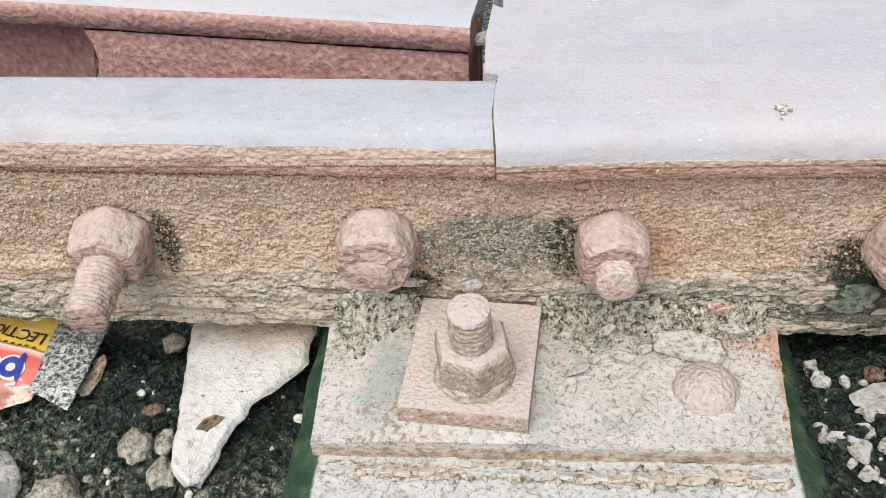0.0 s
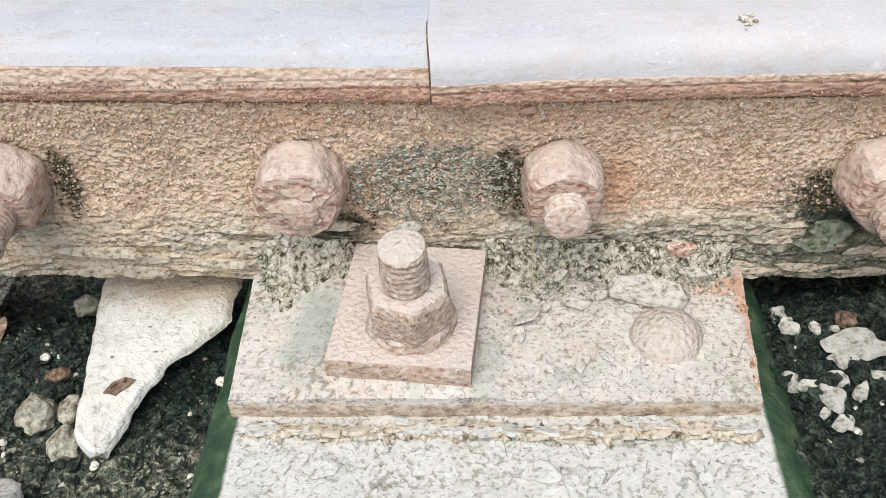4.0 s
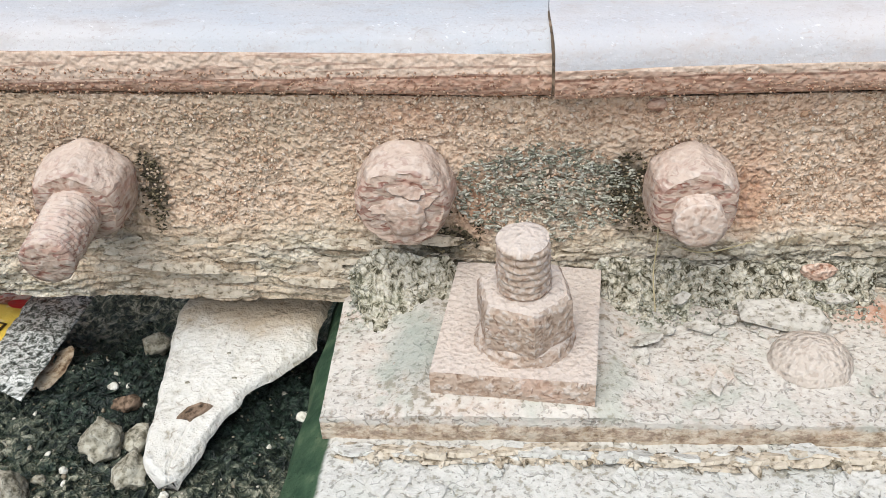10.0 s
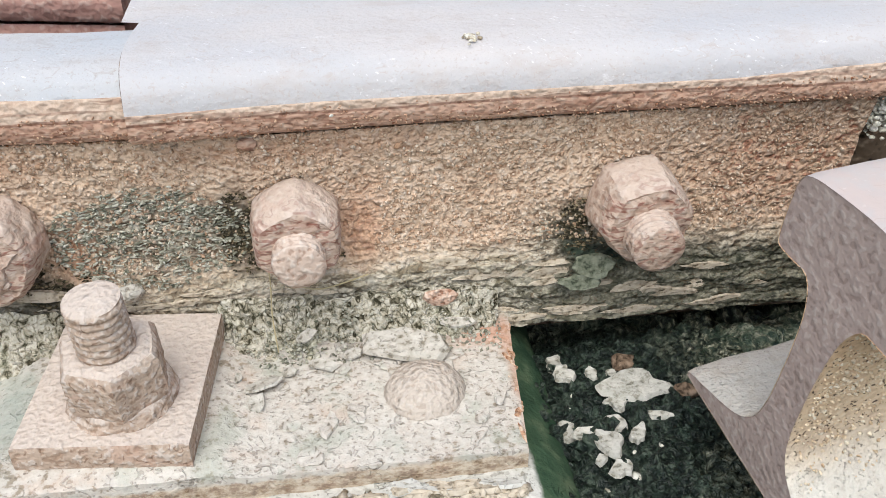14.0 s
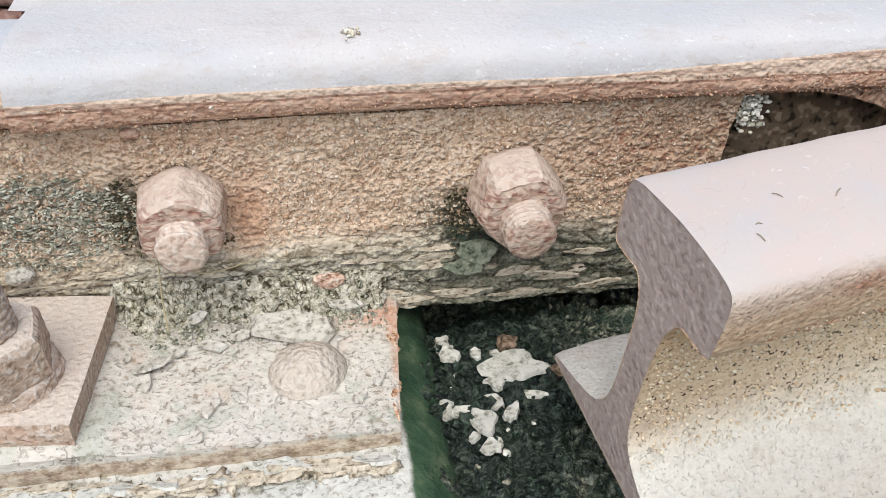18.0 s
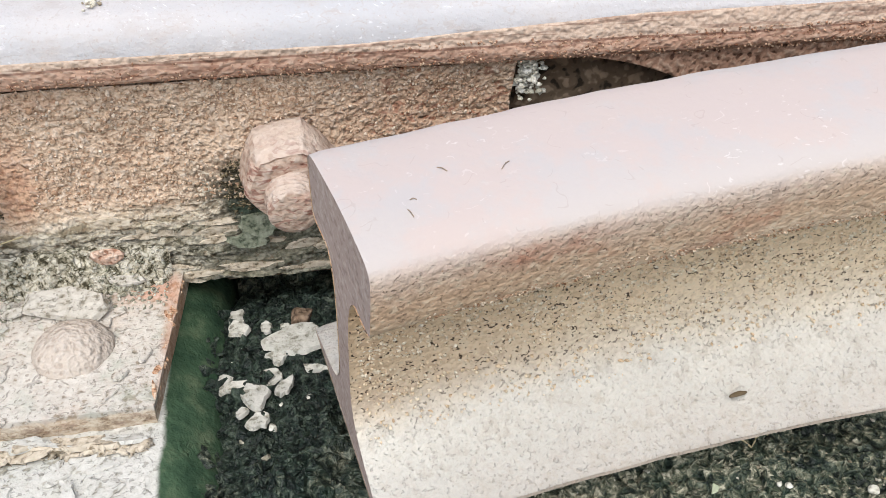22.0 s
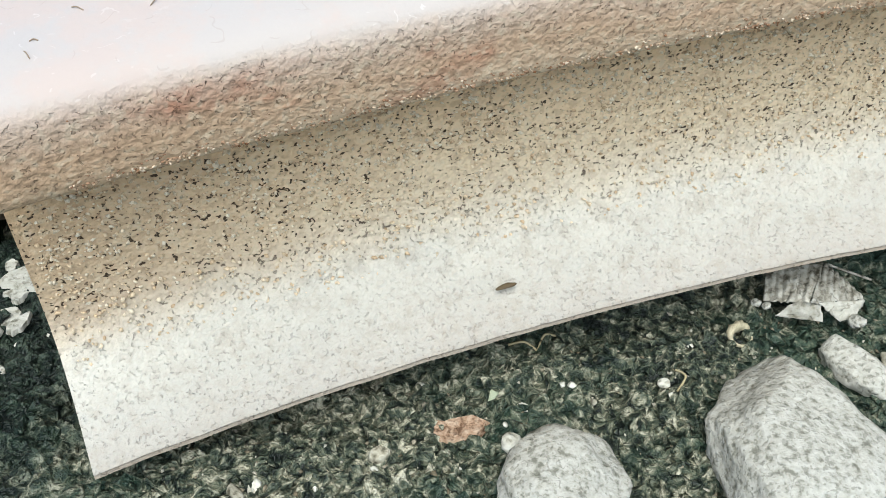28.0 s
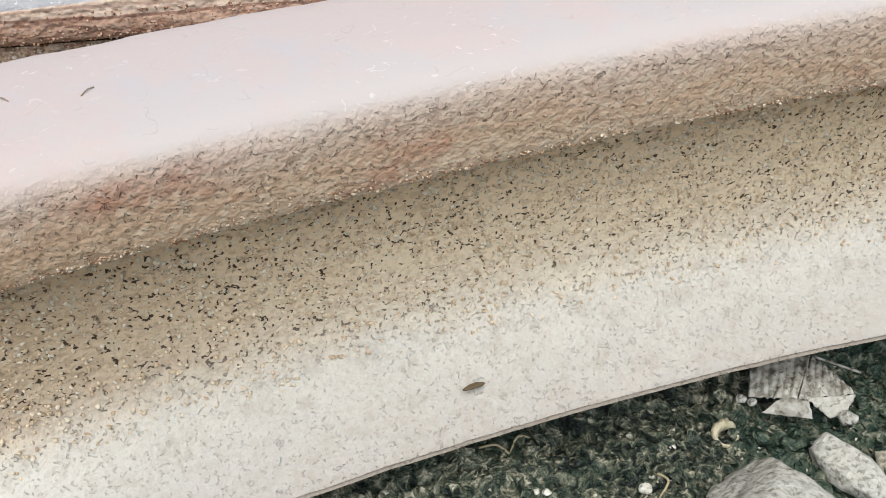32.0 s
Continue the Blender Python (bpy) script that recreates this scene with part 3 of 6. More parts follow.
def rough_stone(seed, size, bumpy=0.25, detail=3, flat=0.0, freq=1.6):
    """An angular stone: a ball cut by chance planes and roughened."""
    rnd = random.Random(seed)
    bm = bmesh.new()
    bmesh.ops.create_icosphere(bm, subdivisions=detail, radius=1.0)
    planes = []
    for _ in range(13):
        d = Vector((rnd.gauss(0, 1), rnd.gauss(0, 1), rnd.gauss(0, 1))).normalized()
        planes.append((d, rnd.uniform(0.58, 0.88)))
    off = Vector((rnd.uniform(-9, 9), rnd.uniform(-9, 9), rnd.uniform(-9, 9)))
    for v in bm.verts:
        p = v.co.copy()
        for d, far in planes:
            over = p.dot(d) - far
            if over > 0:
                p -= d * over * 0.97
        p *= 1 + bumpy * 0.45 * fbm(*(p * freq + off), octaves=3) + bumpy * 0.2 * fbm(*(p * 7 + off), octaves=3)
        if flat and p.z < -flat:
            p.z = -flat
        v.co = Vector((p.x * size[0], p.y * size[1], p.z * size[2]))
    for f in bm.faces:
        f.smooth = True
    return bm


def flake(seed, size, thick=0.0016, points=9, curl=0.15, ragged=0.32):
    """A thin uneven flake with a ragged rim and a curl."""
    rnd = random.Random(seed)
    waves = [(k, rnd.uniform(0, 6.28), ragged * rnd.uniform(0.3, 1.0) / k ** 0.7) for k in (1, 2, 3, 4, 6)]
    rim = [max(0.35, 1 + sum(a * math.sin(k * 6.283 * i / points + p) for k, p, a in waves)) * (1 + rnd.uniform(-0.06, 0.06)) for i in range(points)]
    bm = bmesh.new()
    rings = []
    for z in (0.0, 1.0):
        ring = []
        for i, r in enumerate(rim):
            a = 2 * math.pi * i / points
            k = r * (1.0 if z == 0 else 0.88)
            x, y = math.cos(a) * k, math.sin(a) * k
            ring.append(bm.verts.new((x * size[0], y * size[1], z * thick + curl * (x * x + 0.6 * x * y) * size[0] * 0.5)))
        rings.append(ring)
    for i in range(points):
        j = (i + 1) % points
        bm.faces.new((rings[0][i], rings[0][j], rings[1][j], rings[1][i]))
    bm.faces.new(rings[1])
    bm.faces.new(rings[0][::-1])
    return bm


# ---- ground ----
def ground_height(x, y):
    def ease(v, lo, hi):
        t = min(max((v - lo) / (hi - lo), 0), 1)
        return t * t * (3 - 2 * t)
    base = -0.052 + 0.027 * ease(x, 0.15, 0.205) + 0.0055 * ease(x, 0.28, 0.40) * ease(-y, -0.02, 0.09)
    base -= 0.006 * math.exp(-((x + 0.125) / 0.02) ** 2) + 0.007 * math.exp(-((x - 0.216) / 0.007) ** 2)
    base -= 0.030 * ease(y, 0.06, 0.12) * (1 - ease(y, 0.5, 1.0))
    s = min(max(x - 0.2766, 0.0), 0.6)  # soil heaped under the loose rail
    heap = 0.0054 + 0.0786 * min(s, 0.45) - base
    base += heap * ease(s, 0.06, 0.16) * math.exp(-((y + 0.0651 - 0.173 * s + 0.355 * s * s) / 0.018) ** 2) * (1 - ease(x, 0.9, 1.3))
    near = 1 if -0.7 < x < 1.1 and -0.6 < y < 0.4 else 0.3
    return base + near * (0.0065 * fbm(x * 14, y * 14, 3.3, 3) + 0.0052 * fbm(x * 80, y * 80, 1.7, 4, 0.7))


def axis_steps(lo, hi, step, far):
    fine = list(np.arange(lo, hi, step))
    out, gap = [], step
    while not out or out[-1] < far:
        gap *= 1.35
        out.append((out[-1] if out else hi) + gap)
    left, gap, at = [], step, lo
    while at > -far:
        gap *= 1.35
        at -= gap
        left.append(at)
    return left[::-1] + fine + out


gx, gy = axis_steps(-0.44, 0.72, 0.0027, 400), axis_steps(-0.25, 0.15, 0.0027, 400)
verts, faces = sheet([[(x, y, ground_height(x, y)) for x in gx] for y in gy])
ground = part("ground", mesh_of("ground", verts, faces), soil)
tagged(ground, "dark damp lumpy soil between the sleepers, with painted shade", "ground", kind="structure")

# ---- running rail, crossing block and far rail ----
HEAD = [(0.0735, 0.1215), (0.0690, 0.1240), (0.0670, 0.1300), (0.0670, 0.1385), (0.0695, 0.1460), (0.0740, 0.1512), (0.0820, 0.1548), (0.0950, 0.1565)]


def rise(x):
    """The running rail and its fishplate climb slightly away from the joint."""
    return 0.0265 * max(0.0, -x - 0.01) - 0.0008


def head_front(x):
    return 0.0025 - 0.008 * (x - 0.0148)


def head_skin(name, stations, front, back, top, thing, label=""):
    """A rail head from its front lip to its back edge, with a layered front side."""
    rows_side, rows_top = [], []
    for x in stations:
        dy, yb = front(x), back(x)
        f = 0.85 if name == "head" else max(0.0, min(1.0, (x - 0.3) / 0.15))
        rim = [(0.0670 + 0.0025 * f, 0.1385 + 0.0075 * f), (0.0695 + 0.0022 * f, 0.1460 + 0.0026 * f)]
        side = [Vector((x, y + dy + 0.0006 * fbm(x * 60, z * 200, 2.0, 3), z)) for y, z in smooth_line2(HEAD[:3] + rim[:1], 5)]
        up = Vector((0, 0, rise(x) if name == "head" else 0.0))
        rows_side.append([p + up for p in side])
        tops = [Vector((x, y + dy, z + top(x) + 0.0005 * fbm(x * 40, y * 40, 7))) for y, z in smooth_line2(rim + HEAD[5:], 4)]
        tops[0] = side[-1].copy()
        y0 = tops[-1].y
        steps = [y0 + (min(yb, 0.1325) - y0) * k / 8 for k in range(1, 9)] + ([0.1345 + (yb - 0.1345) * k / 6 for k in range(7)] if yb > 0.2 else [])
        for y in steps:
            tops.append(Vector((x, y, 0.1568 + top(x) - (0.0015 if y == steps[-1] else 0) + 0.0004 * fbm(x * 25, y * 25, 9))))
        tops += [Vector((x, yb + 0.001, 0.148)), Vector((x, yb + 0.001, 0.118)), Vector((x, yb - 0.02, 0.112))]
        rows_top.append([p + up for p in tops])
    return rows_side, rows_top


def joint_bow(rows):
    """Bends both rail ends at the joint into one slightly bowed gap."""
    for row in rows:
        for p in row:
            if 0.064 < p.y < 0.133:
                p.x -= 0.0022 * math.sin(math.pi * (p.y - 0.064) / 0.069) * max(0.0, 1 - abs(p.x - 0.015) / 0.04)


def smooth_line2(points, steps):
    return [(p.x, p.y) for p in smooth_line([(a, b, 0) for a, b in points], steps)]


def solid_skin(name, rows):
    """A grid of rows closed by end faces."""
    verts, faces = sheet(rows)
    w = len(rows[0])
    faces = [f[::-1] for f in faces]
    for row, way in ((rows[0], 1), (rows[-1], -1)):
        base = len(verts)
        verts += [p.copy() for p in row]
        faces.append(tuple(range(base, base + w))[::way])
    return mesh_of(name, verts, faces)


def spread(lo, hi, step):
    n = max(2, int(round((hi - lo) / step)))
    return [lo + (hi - lo) * i / n for i in range(n + 1)]


# left running rail, ends at the joint
rail = empty("running_rail", pose(0, 0, 0), "worn running rail with a pale blue-grey top, ending at the joint", "rail")
xs = spread(-1.0, 0.0149, 0.004)
side, top = head_skin("head", xs, head_front, lambda x: 0.130 - 0.024 * (x - 0.0148), lambda x: 0.0, rail)
joint_bow(top)
sharp(part("head", solid_skin("head", top), head_steel, rail, "worn pale blue-grey head top"))
part("head_side", solid_skin("head_side", [r + [r[-1] + Vector((0, 0.02, 0)), r[0] + Vector((0, 0.02, 0))] for r in side]), head_side_rust, rail, "layered brown rusty head side")
part("web", sweep("web", [[Vector((x, y, z)) for y, z in ((0.112, -0.01), (0.112, 0.125), (0.130, 0.125), (0.130, -0.01))] for x in (-1.0, 0.0145)], smooth=False), red_rust, rail)

# crossing block to the right of the joint
block = empty("crossing_block", pose(0, 0, 0), "broad worn crossing casting with a pale pinkish-grey top", "rail crossing")
xs = spread(0.0153, 1.5, 0.004)
xs = [x for x in xs if x < 0.9] + spread(0.9, 1.5, 0.05)


def lip_wave(x):
    return -0.0022 + 0.0020 * math.sin(x * 9) - 0.003 * math.exp(-((x - 0.02) / 0.05) ** 2)


side, top = head_skin("table", xs, lip_wave, lambda x: 0.42, lambda x: 0.0006, block)
for k, row in enumerate(top):
    fade = max(0.0, 1 - (xs[k] - 0.0153) / 0.06)
    for p in row:
        if p.y > 0.134:
            p.x -= fade * (0.0095 - 0.003 * fbm(p.y * 30, 2.2) - 0.05 * max(0.0, p.y - 0.16))
joint_bow(top)
sharp(part("running_table", solid_skin("running_table", top), block_steel, block, "broad worn pale pinkish-grey table"))
part("table_side", solid_skin("table_side", [r + [r[-1] + Vector((0, 0.02, 0)), r[0] + Vector((0, 0.02, 0))] for r in side]), head_side_rust, block, "layered brown rusty side")
rows = []
for x in spread(0.388, 1.5, 0.006):
    low = max(-0.03, 0.1225 - 3.6 * max(0.0, x - 0.408) ** 2)
    col = []
    for k in range(13):
        z = 0.1235 + (low - 0.1235) * k / 12
        col.append(Vector((x, 0.0685 + 0.0012 * fbm(x * 40, z * 40, 4) + 0.03 * max(0, 0.03 - z) , z)))
    col.append(Vector((x, 0.13, low)))
    col.append(Vector((x, 0.13, 0.1235)))
    rows.append(col[::-1])
gap = []
for x in (0.0144, 0.0158):
    ring = [Vector((x, y + 0.0006, z - 0.0006)) for y, z in smooth_line2(HEAD, 4)] + [Vector((x, 0.128, 0.1560)), Vector((x, 0.128, 0.1215))]
    gap.append(ring)
joint_bow(gap)
part("joint_dirt", solid_skin("joint_dirt", gap), recess_dirt, block, "brown dirt filling the rail joint")
part("swell", solid_skin("swell", rows), rust("speckled_brown_casting", lin(84, 60, 48), lin(150, 120, 102), lin(172, 146, 128), 260), block, "speckled brown rusty side of the casting")
part("web", sweep("web", [[Vector((x, y, z)) for y, z in ((0.112, -0.04), (0.112, 0.1235), (0.30, 0.1235), (0.30, -0.04))] for x in (0.0165, 1.5)], smooth=False), recess_dirt, block, "dirt-caked recessed web")

rows = [[Vector((x, 0.092 + 0.004 * fbm(x * 40, z * 40, 3) + 0.2 * max(0, 0.398 - x), z)) for z in spread(0.0, 0.1235, 0.004)] for x in spread(0.3875, 0.60, 0.004)]
part("recess_dirt", solid_skin("recess_dirt", [r + [Vector((r[0].x, 0.12, 0.1235)), Vector((r[0].x, 0.12, 0.0))] for r in rows]), recess_dirt, block, "brown dirt packed in the recess")

# far rail behind the joint
far = empty("far_rail", pose(-0.010, 0.2025, 0, 0, 1.5, -6.9), "red-brown rusted far rail with a dusty top", "rail")
xs = spread(-1.0, 0.0, 0.008)
FAR = [(0.006, 0.1325), (0.001, 0.1345), (0.0, 0.146), (0.001, 0.153), (0.006, 0.1565), (0.05, 0.158), (0.075, 0.157), (0.076, 0.135)]
part("head", solid_skin("head", [[Vector((x, y + 0.0007 * fbm(x * 30, z * 200, 3), z)) for y, z in FAR[:4]] + [Vector((x, 0.03, 0.152)), Vector((x, 0.03, 0.137))] for x in xs]), red_rust, far, "red-brown rusty head side")
sharp(part("head_top", solid_skin("head_top", [[Vector((x, y, z + 0.0004 * fbm(x * 30, y * 30, 3))) for y, z in FAR[3:]] for x in xs]), block_steel, far, "dusty pinkish head top"))
rows = []
for x in spread(-0.296, -0.002, 0.006):
    rows.append([Vector((x + 0.006 * math.sin(k * 0.9) * (x < -0.278), 0.004 - 0.006 * k / 10 + 0.0016 * fbm(x * 40, k * 0.6, 3), 0.1315 - 0.012 * k)) for k in range(9)] + [Vector((x, 0.06, 0.03)), Vector((x, 0.06, 0.1355))])
part("filler", solid_skin("filler", rows), red_rust, far, "red-brown dusty filler block")
part("web", sweep("web", [[Vector((x, y, z)) for y, z in ((0.045, -0.04), (0.045, 0.1355), (0.06, 0.1355), (0.06, -0.04))] for x in (-1.0, -0.001)], smooth=False), red_rust, far)

debris = sharp(part("debris_chip", flake(57, (0.0075, 0.0055), 0.003, 15, 0.1, 0.35), white_pebble))
debris.matrix_world = pose(0.001, 0.232, 0.128, 14, -6, 30)
tagged(debris, "pale chip of ballast lodged behind the far rail's end", "chip")
# ---- fishplate ----
fishplate = empty("fishplate", pose(0, 0, 0), "thick rusty fishplate with flaking scale along its foot", "fishplate")


def plate_face(x, z):
    """How far the fishplate's outer face stands out: grainy above, broken into thin flaking layers below."""
    y = 0.0765 + 0.004 * math.sin((z - 0.01) / 0.11 * math.pi) - (0.0036 if x > 0.02 else 0.0012) * max(0.0, min(1.0, (z - 0.090) / 0.03)) ** 1.5
    y += 0.0011 * fbm(x * 45, z * 90, 1.0, 4, 0.6) + 0.0007 * noise.noise((x * 240, z * 330, 3.0))
    low = max(0.0, min(1.0, (0.050 + 0.012 * fbm(x * 12, 0, 8) - z) / 0.012))
    if low:
        level = z * 200 + 1.5 * fbm(x * 14, z * 40, 2.0, 3) + 0.30 * noise.noise((x * 150, z * 60, 6.0))
        k = math.floor(level)
        out = noise.noise((x * 21 + k * 7.3, k * 3.1, 0.5)) + 0.6 * noise.noise((x * 75, k * 5.7, 9.5))
        f = level - k
        y -= low * (0.0026 + 0.0030 * max(-0.6, min(0.8, out)) - 0.0012 * (f < 0.22) - 0.0010 * max(0.0, f - 0.6))
    return y


rows = []
levels = spread(0.0, 1.0, 0.011)
for x in spread(-0.62, 0.386, 0.0019):
    bottom = -0.0035 + 0.016 * max(0.0, -0.12 - x) + 0.0011 * fbm(x * 35, 4.4, 2, 3) - 0.004 * max(0, min(1, (x - 0.16) / 0.05))
    end = max(0.0, (x - 0.365) / 0.021)
    crown = 0.1212 + rise(x)
    col = []
    for f in levels:
        f = f ** 0.62
        z = crown + (bottom - crown) * f
        col.append(Vector((x - 0.003 * end * f + 0.0012 * end * fbm(z * 120, 1, 1), plate_face(x, z), z)))
    rows.append([Vector((x, 0.111, crown))] + col + [Vector((x, 0.111, bottom))])
sharp(part("plate", solid_skin("plate", rows), fishplate_rust, fishplate), 75)

# ---- bolts through the fishplate ----
def thread(length, radius, pitch, taper=0.0, lump=0.0006, seed=0):
    """A worn threaded rod along -y from the origin, with a rounded end."""
    rings, n = [], 30
    steps = int(length / 0.0007)
    for i in range(steps + 1):
        y = length * i / steps
        ring = []
        for k in range(n):
            a = 2 * math.pi * k / n
            r = radius - taper * y / length
            r += 0.0011 * (abs(math.sin(math.pi * (y / pitch) + a / 2)) - 0.6) if y > 0.004 else 0
            r += lump * fbm(math.cos(a) * 2 + seed, math.sin(a) * 2, y * 160, 3)
            r *= min(1.0, math.sqrt(max(0.0, 1 - max(0.0, (y - length + 0.003) / 0.0032) ** 2)) + 0.12)
            ring.append(Vector((math.cos(a) * r, -y, math.sin(a) * r)))
        rings.append(ring)
    return sweep("shank", rings)


def nut_mesh(width, depth, rounding, turn, lump=0.0012, seed=0, taper=0.1):
    """A corroded hexagonal nut along -y: rounding 0 keeps its corners, 1 wears it to a drum."""
    rings, n = [], 84
    for i in range(15):
        f = i / 14
        y = depth * f
        edge = 1 - 0.10 * max(0, (f - 0.8) / 0.2) ** 2 - 0.05 * max(0, (0.12 - f) / 0.12)
        ring = []
        for k in range(n):
            a = turn + 2 * math.pi * k / n
            b = (a - turn) % (math.pi / 3) - math.pi / 6
            hexa = width / 2 / math.cos(b)
            r = (hexa * (1 - rounding) + width / 2 * 1.05 * rounding) * edge * (1 - taper * f)
            r += lump * fbm(math.cos(a) * 2.2 + seed, math.sin(a) * 2.2, f * 2.5, 5, 0.6) + lump * 0.12 * noise.noise((math.cos(a) * 6 + seed, math.sin(a) * 6, f * 9))
            ring.append(Vector((math.cos(a) * r, -y, math.sin(a) * r)))
        rings.append(ring)
    for k in range(9):
        q = 0.94 - 0.11 * k
        ring = []
        for p in rings[14]:
            x, z = p.x * q, p.z * q
            ridge = abs(noise.noise((x * 55 + seed, z * 190 + 2.2 * noise.noise((x * 70, z * 70, seed)), seed)))
            ring.append(Vector((x, -depth - 0.0008 * min(1, k) + lump * (1.6 * ridge - 0.8 * fbm(x * 160 + seed, z * 160, 3)), z)))
        rings.append(ring)
    return sweep("nut", rings)


def bolt(x, z, y, label, nut_args, shank, lean=(0, 0), crisp=52, dusty_end=False):
    thing = empty("fishbolt", pose(x, y, z, lean[0], 0, lean[1]), label, "bolt", "bolts through the fishplate")
    sharp(part("nut", nut_mesh(*nut_args), nut_rust, thing), crisp)
    if shank:
        depth = nut_args[1]
        rod = part("shank", thread(shank[0] + 0.004, shank[1], 0.0032, shank[2], 0.0007, x * 40), rod_rust if dusty_end else nut_rust, thing, "rusty threaded bolt end")
        rod.location = (0, -depth + 0.004, -shank[3])
    return thing


bolt(-0.2355, 0.0765, 0.0775, "pink-brown rusted fishplate bolt with a long threaded end", (0.0490, 0.031, 0.45, 0.40, 0.0009, 3.0), (0.042, 0.0142, 0.001, 0.000), (8, 2))
bolt(-0.062, 0.0715, 0.0775, "badly corroded fishplate nut worn to a scaly drum", (0.0505, 0.029, 0.85, 0.1, 0.0014, 8.0), None)
drum = bpy.data.objects["fishbolt.001"]
stub = part("shank", thread(0.006, 0.0125, 0.0032, 0.003, 0.0022, 2.0), nut_rust, drum, "bolt end rusted flush with its nut")
stub.location = (0.002, -0.0275, -0.004)
for k, (x, z, a, turn) in enumerate(((0.004, 0.009, 0.012, 12), (-0.006, 0.001, 0.014, -10), (0.003, -0.009, 0.011, 8), (0.012, 0.002, 0.007, -35))):
    ridge = sharp(part("scale_flake", flake(900 + k, (a, 0.0032), 0.0024, 13, 0.1, 0.45), nut_rust, drum))
    ridge.location, ridge.rotation_euler = (x, -0.0285, z), (radians(70), radians(turn), 0)
bolt(0.0850, 0.0712, 0.0775, "rounded rusty fishplate nut with a short bolt end", (0.0452, 0.029, 0.42, 0.45, 0.0007, 5.0), (0.012, 0.0132, 0.001, 0.003), (3, 2), dusty_end=True)
bolt(0.2620, 0.0695, 0.0775, "worn pink rusty hexagonal fishplate nut with a blunt bolt end", (0.0485, 0.030, 0.42, 0.18, 0.0008, 1.0), (0.0165, 0.0145, 0.0015, 0.004), (2, 2), 40)

# ---- sleeper and bearing plate ----
rows = []
SIDE = [(-0.125, -0.066), (-0.122, -0.043), (-0.116, -0.030), (-0.106, -0.0205), (-0.095, -0.0135)]
for y in spread(-0.42, 0.45, 0.004):
    row = []
    wob, wob2 = 0.0025 * fbm(y * 30, 1.1, 0, 3), 0.004 * fbm(y * 30, 7.1, 0, 3)
    for x, z in SIDE:
        row.append(Vector((x + wob, y, z + 0.002 * fbm(x * 80, y * 40, 3))))
    for x in spread(-0.092, 0.188, 0.004):
        row.append(Vector((x + wob * 0.3, y, -0.0125 + 0.0014 * fbm(x * 35, y * 35, 6, 4, 0.6))))
    for x, z in SIDE[::-1]:
        row.append(Vector((0.096 - x + 0.5 * wob2, y, z + 0.002 * fbm(x * 80, y * 40, 5))))
    row += [Vector((0.2, y, -0.09)), Vector((-0.1, y, -0.09))]
    rows.append(row)
sleeper = empty("sleeper", pose(0, 0, 0), "cream crusted sleeper with mossy green sides", "sleeper")
part("body", solid_skin("body", rows), sleeper_crust, sleeper)

plate = empty("bearing_plate", pose(0, 0, 0), "pale crusted iron bearing plate on the sleeper", "bearing plate")
rows = []
for x in spread(-0.0985, 0.1870, 0.003):
    yf = -0.030 + 0.0012 * fbm(x * 40, 2.0, 0, 3)
    edge = min(1.0, (x + 0.099) / 0.003, (0.1875 - x) / 0.003)
    lift = 0.0012 * min(0, edge - 1)
    heap = 0.0058 * max(0.0, min(1.0, (0.070 - abs(x + 0.006)) / 0.022)) ** 1.4
    col = [Vector((x, yf + 0.001 * fbm(x * 90, 1, 1), -0.0135)), Vector((x, yf - 0.0004 + 0.001 * fbm(x * 120, 3, 1), -0.008)), Vector((x, yf + 0.0004 * fbm(x * 160, 3, 1), -0.0035)), Vector((x, yf + 0.0004 * fbm(x * 160, 9, 1), 0.5 * heap))]
    for y in spread(yf + 0.005, 0.108, 0.003):
        back = max(0, (y - 0.045) / 0.05)
        col.append(Vector((x, y, lift + heap * (1 - 0.5 * max(0.0, 1 - (y - yf) / 0.010)) + 0.0007 * fbm(x * 50, y * 50, 8, 4, 0.6) + 0.004 * back * max(0, fbm(x * 30, y * 30, 12, 4, 0.6) + 0.3))))
    while len(col) > 50:
        col.pop()
    col.append(Vector((x, 0.11, -0.0135)))
    rows.append(col)
k = min(len(r) for r in rows)
rows = [r[:k - 1] + [r[-1]] for r in rows]
skew = [[Vector((p.x + (p.y + 0.03) * (0.095 * max(0, min(1, p.x / 0.18)) - 0.045 * max(0, min(1, -p.x / 0.1))), p.y, p.z)) for p in r] for r in rows]
sharp(part("plate", solid_skin("plate", skew), plate_crust, plate), 50)
dome = bmesh.new()
bmesh.ops.create_uvsphere(dome, u_segments=28, v_segments=16, radius=1)
for v in dome.verts:
    lump = 1 + 0.045 * fbm(v.co.x * 2, v.co.y * 2, v.co.z * 2, 5, 0.65)
    ring = 0.05 * math.exp(-((math.hypot(v.co.x, v.co.y) - 0.55) / 0.1) ** 2) * fbm(v.co.x * 5, v.co.y * 5, 3)
    r = math.hypot(v.co.x, v.co.y)
    v.co = Vector((v.co.x * 0.0208 * lump, v.co.y * 0.0208 * lump, (v.co.z * (0.98 - 0.10 * r) + ring) * 0.0160 * lump))
for f in dome.faces:
    f.smooth = True
rivet = part("rivet", dome, rivet_crust, plate, "domed rusty-pink rivet head")
rivet.location = (0.1435, 0.0165, -0.0015)

# square clip plate with its nut and bolt
clip = empty("clip_plate", pose(-0.001, 0.0295, 0.0062, 2.4, 0, -5.5), "square pale-brown rusted clip plate under a nut", "clip plate")
rows = []
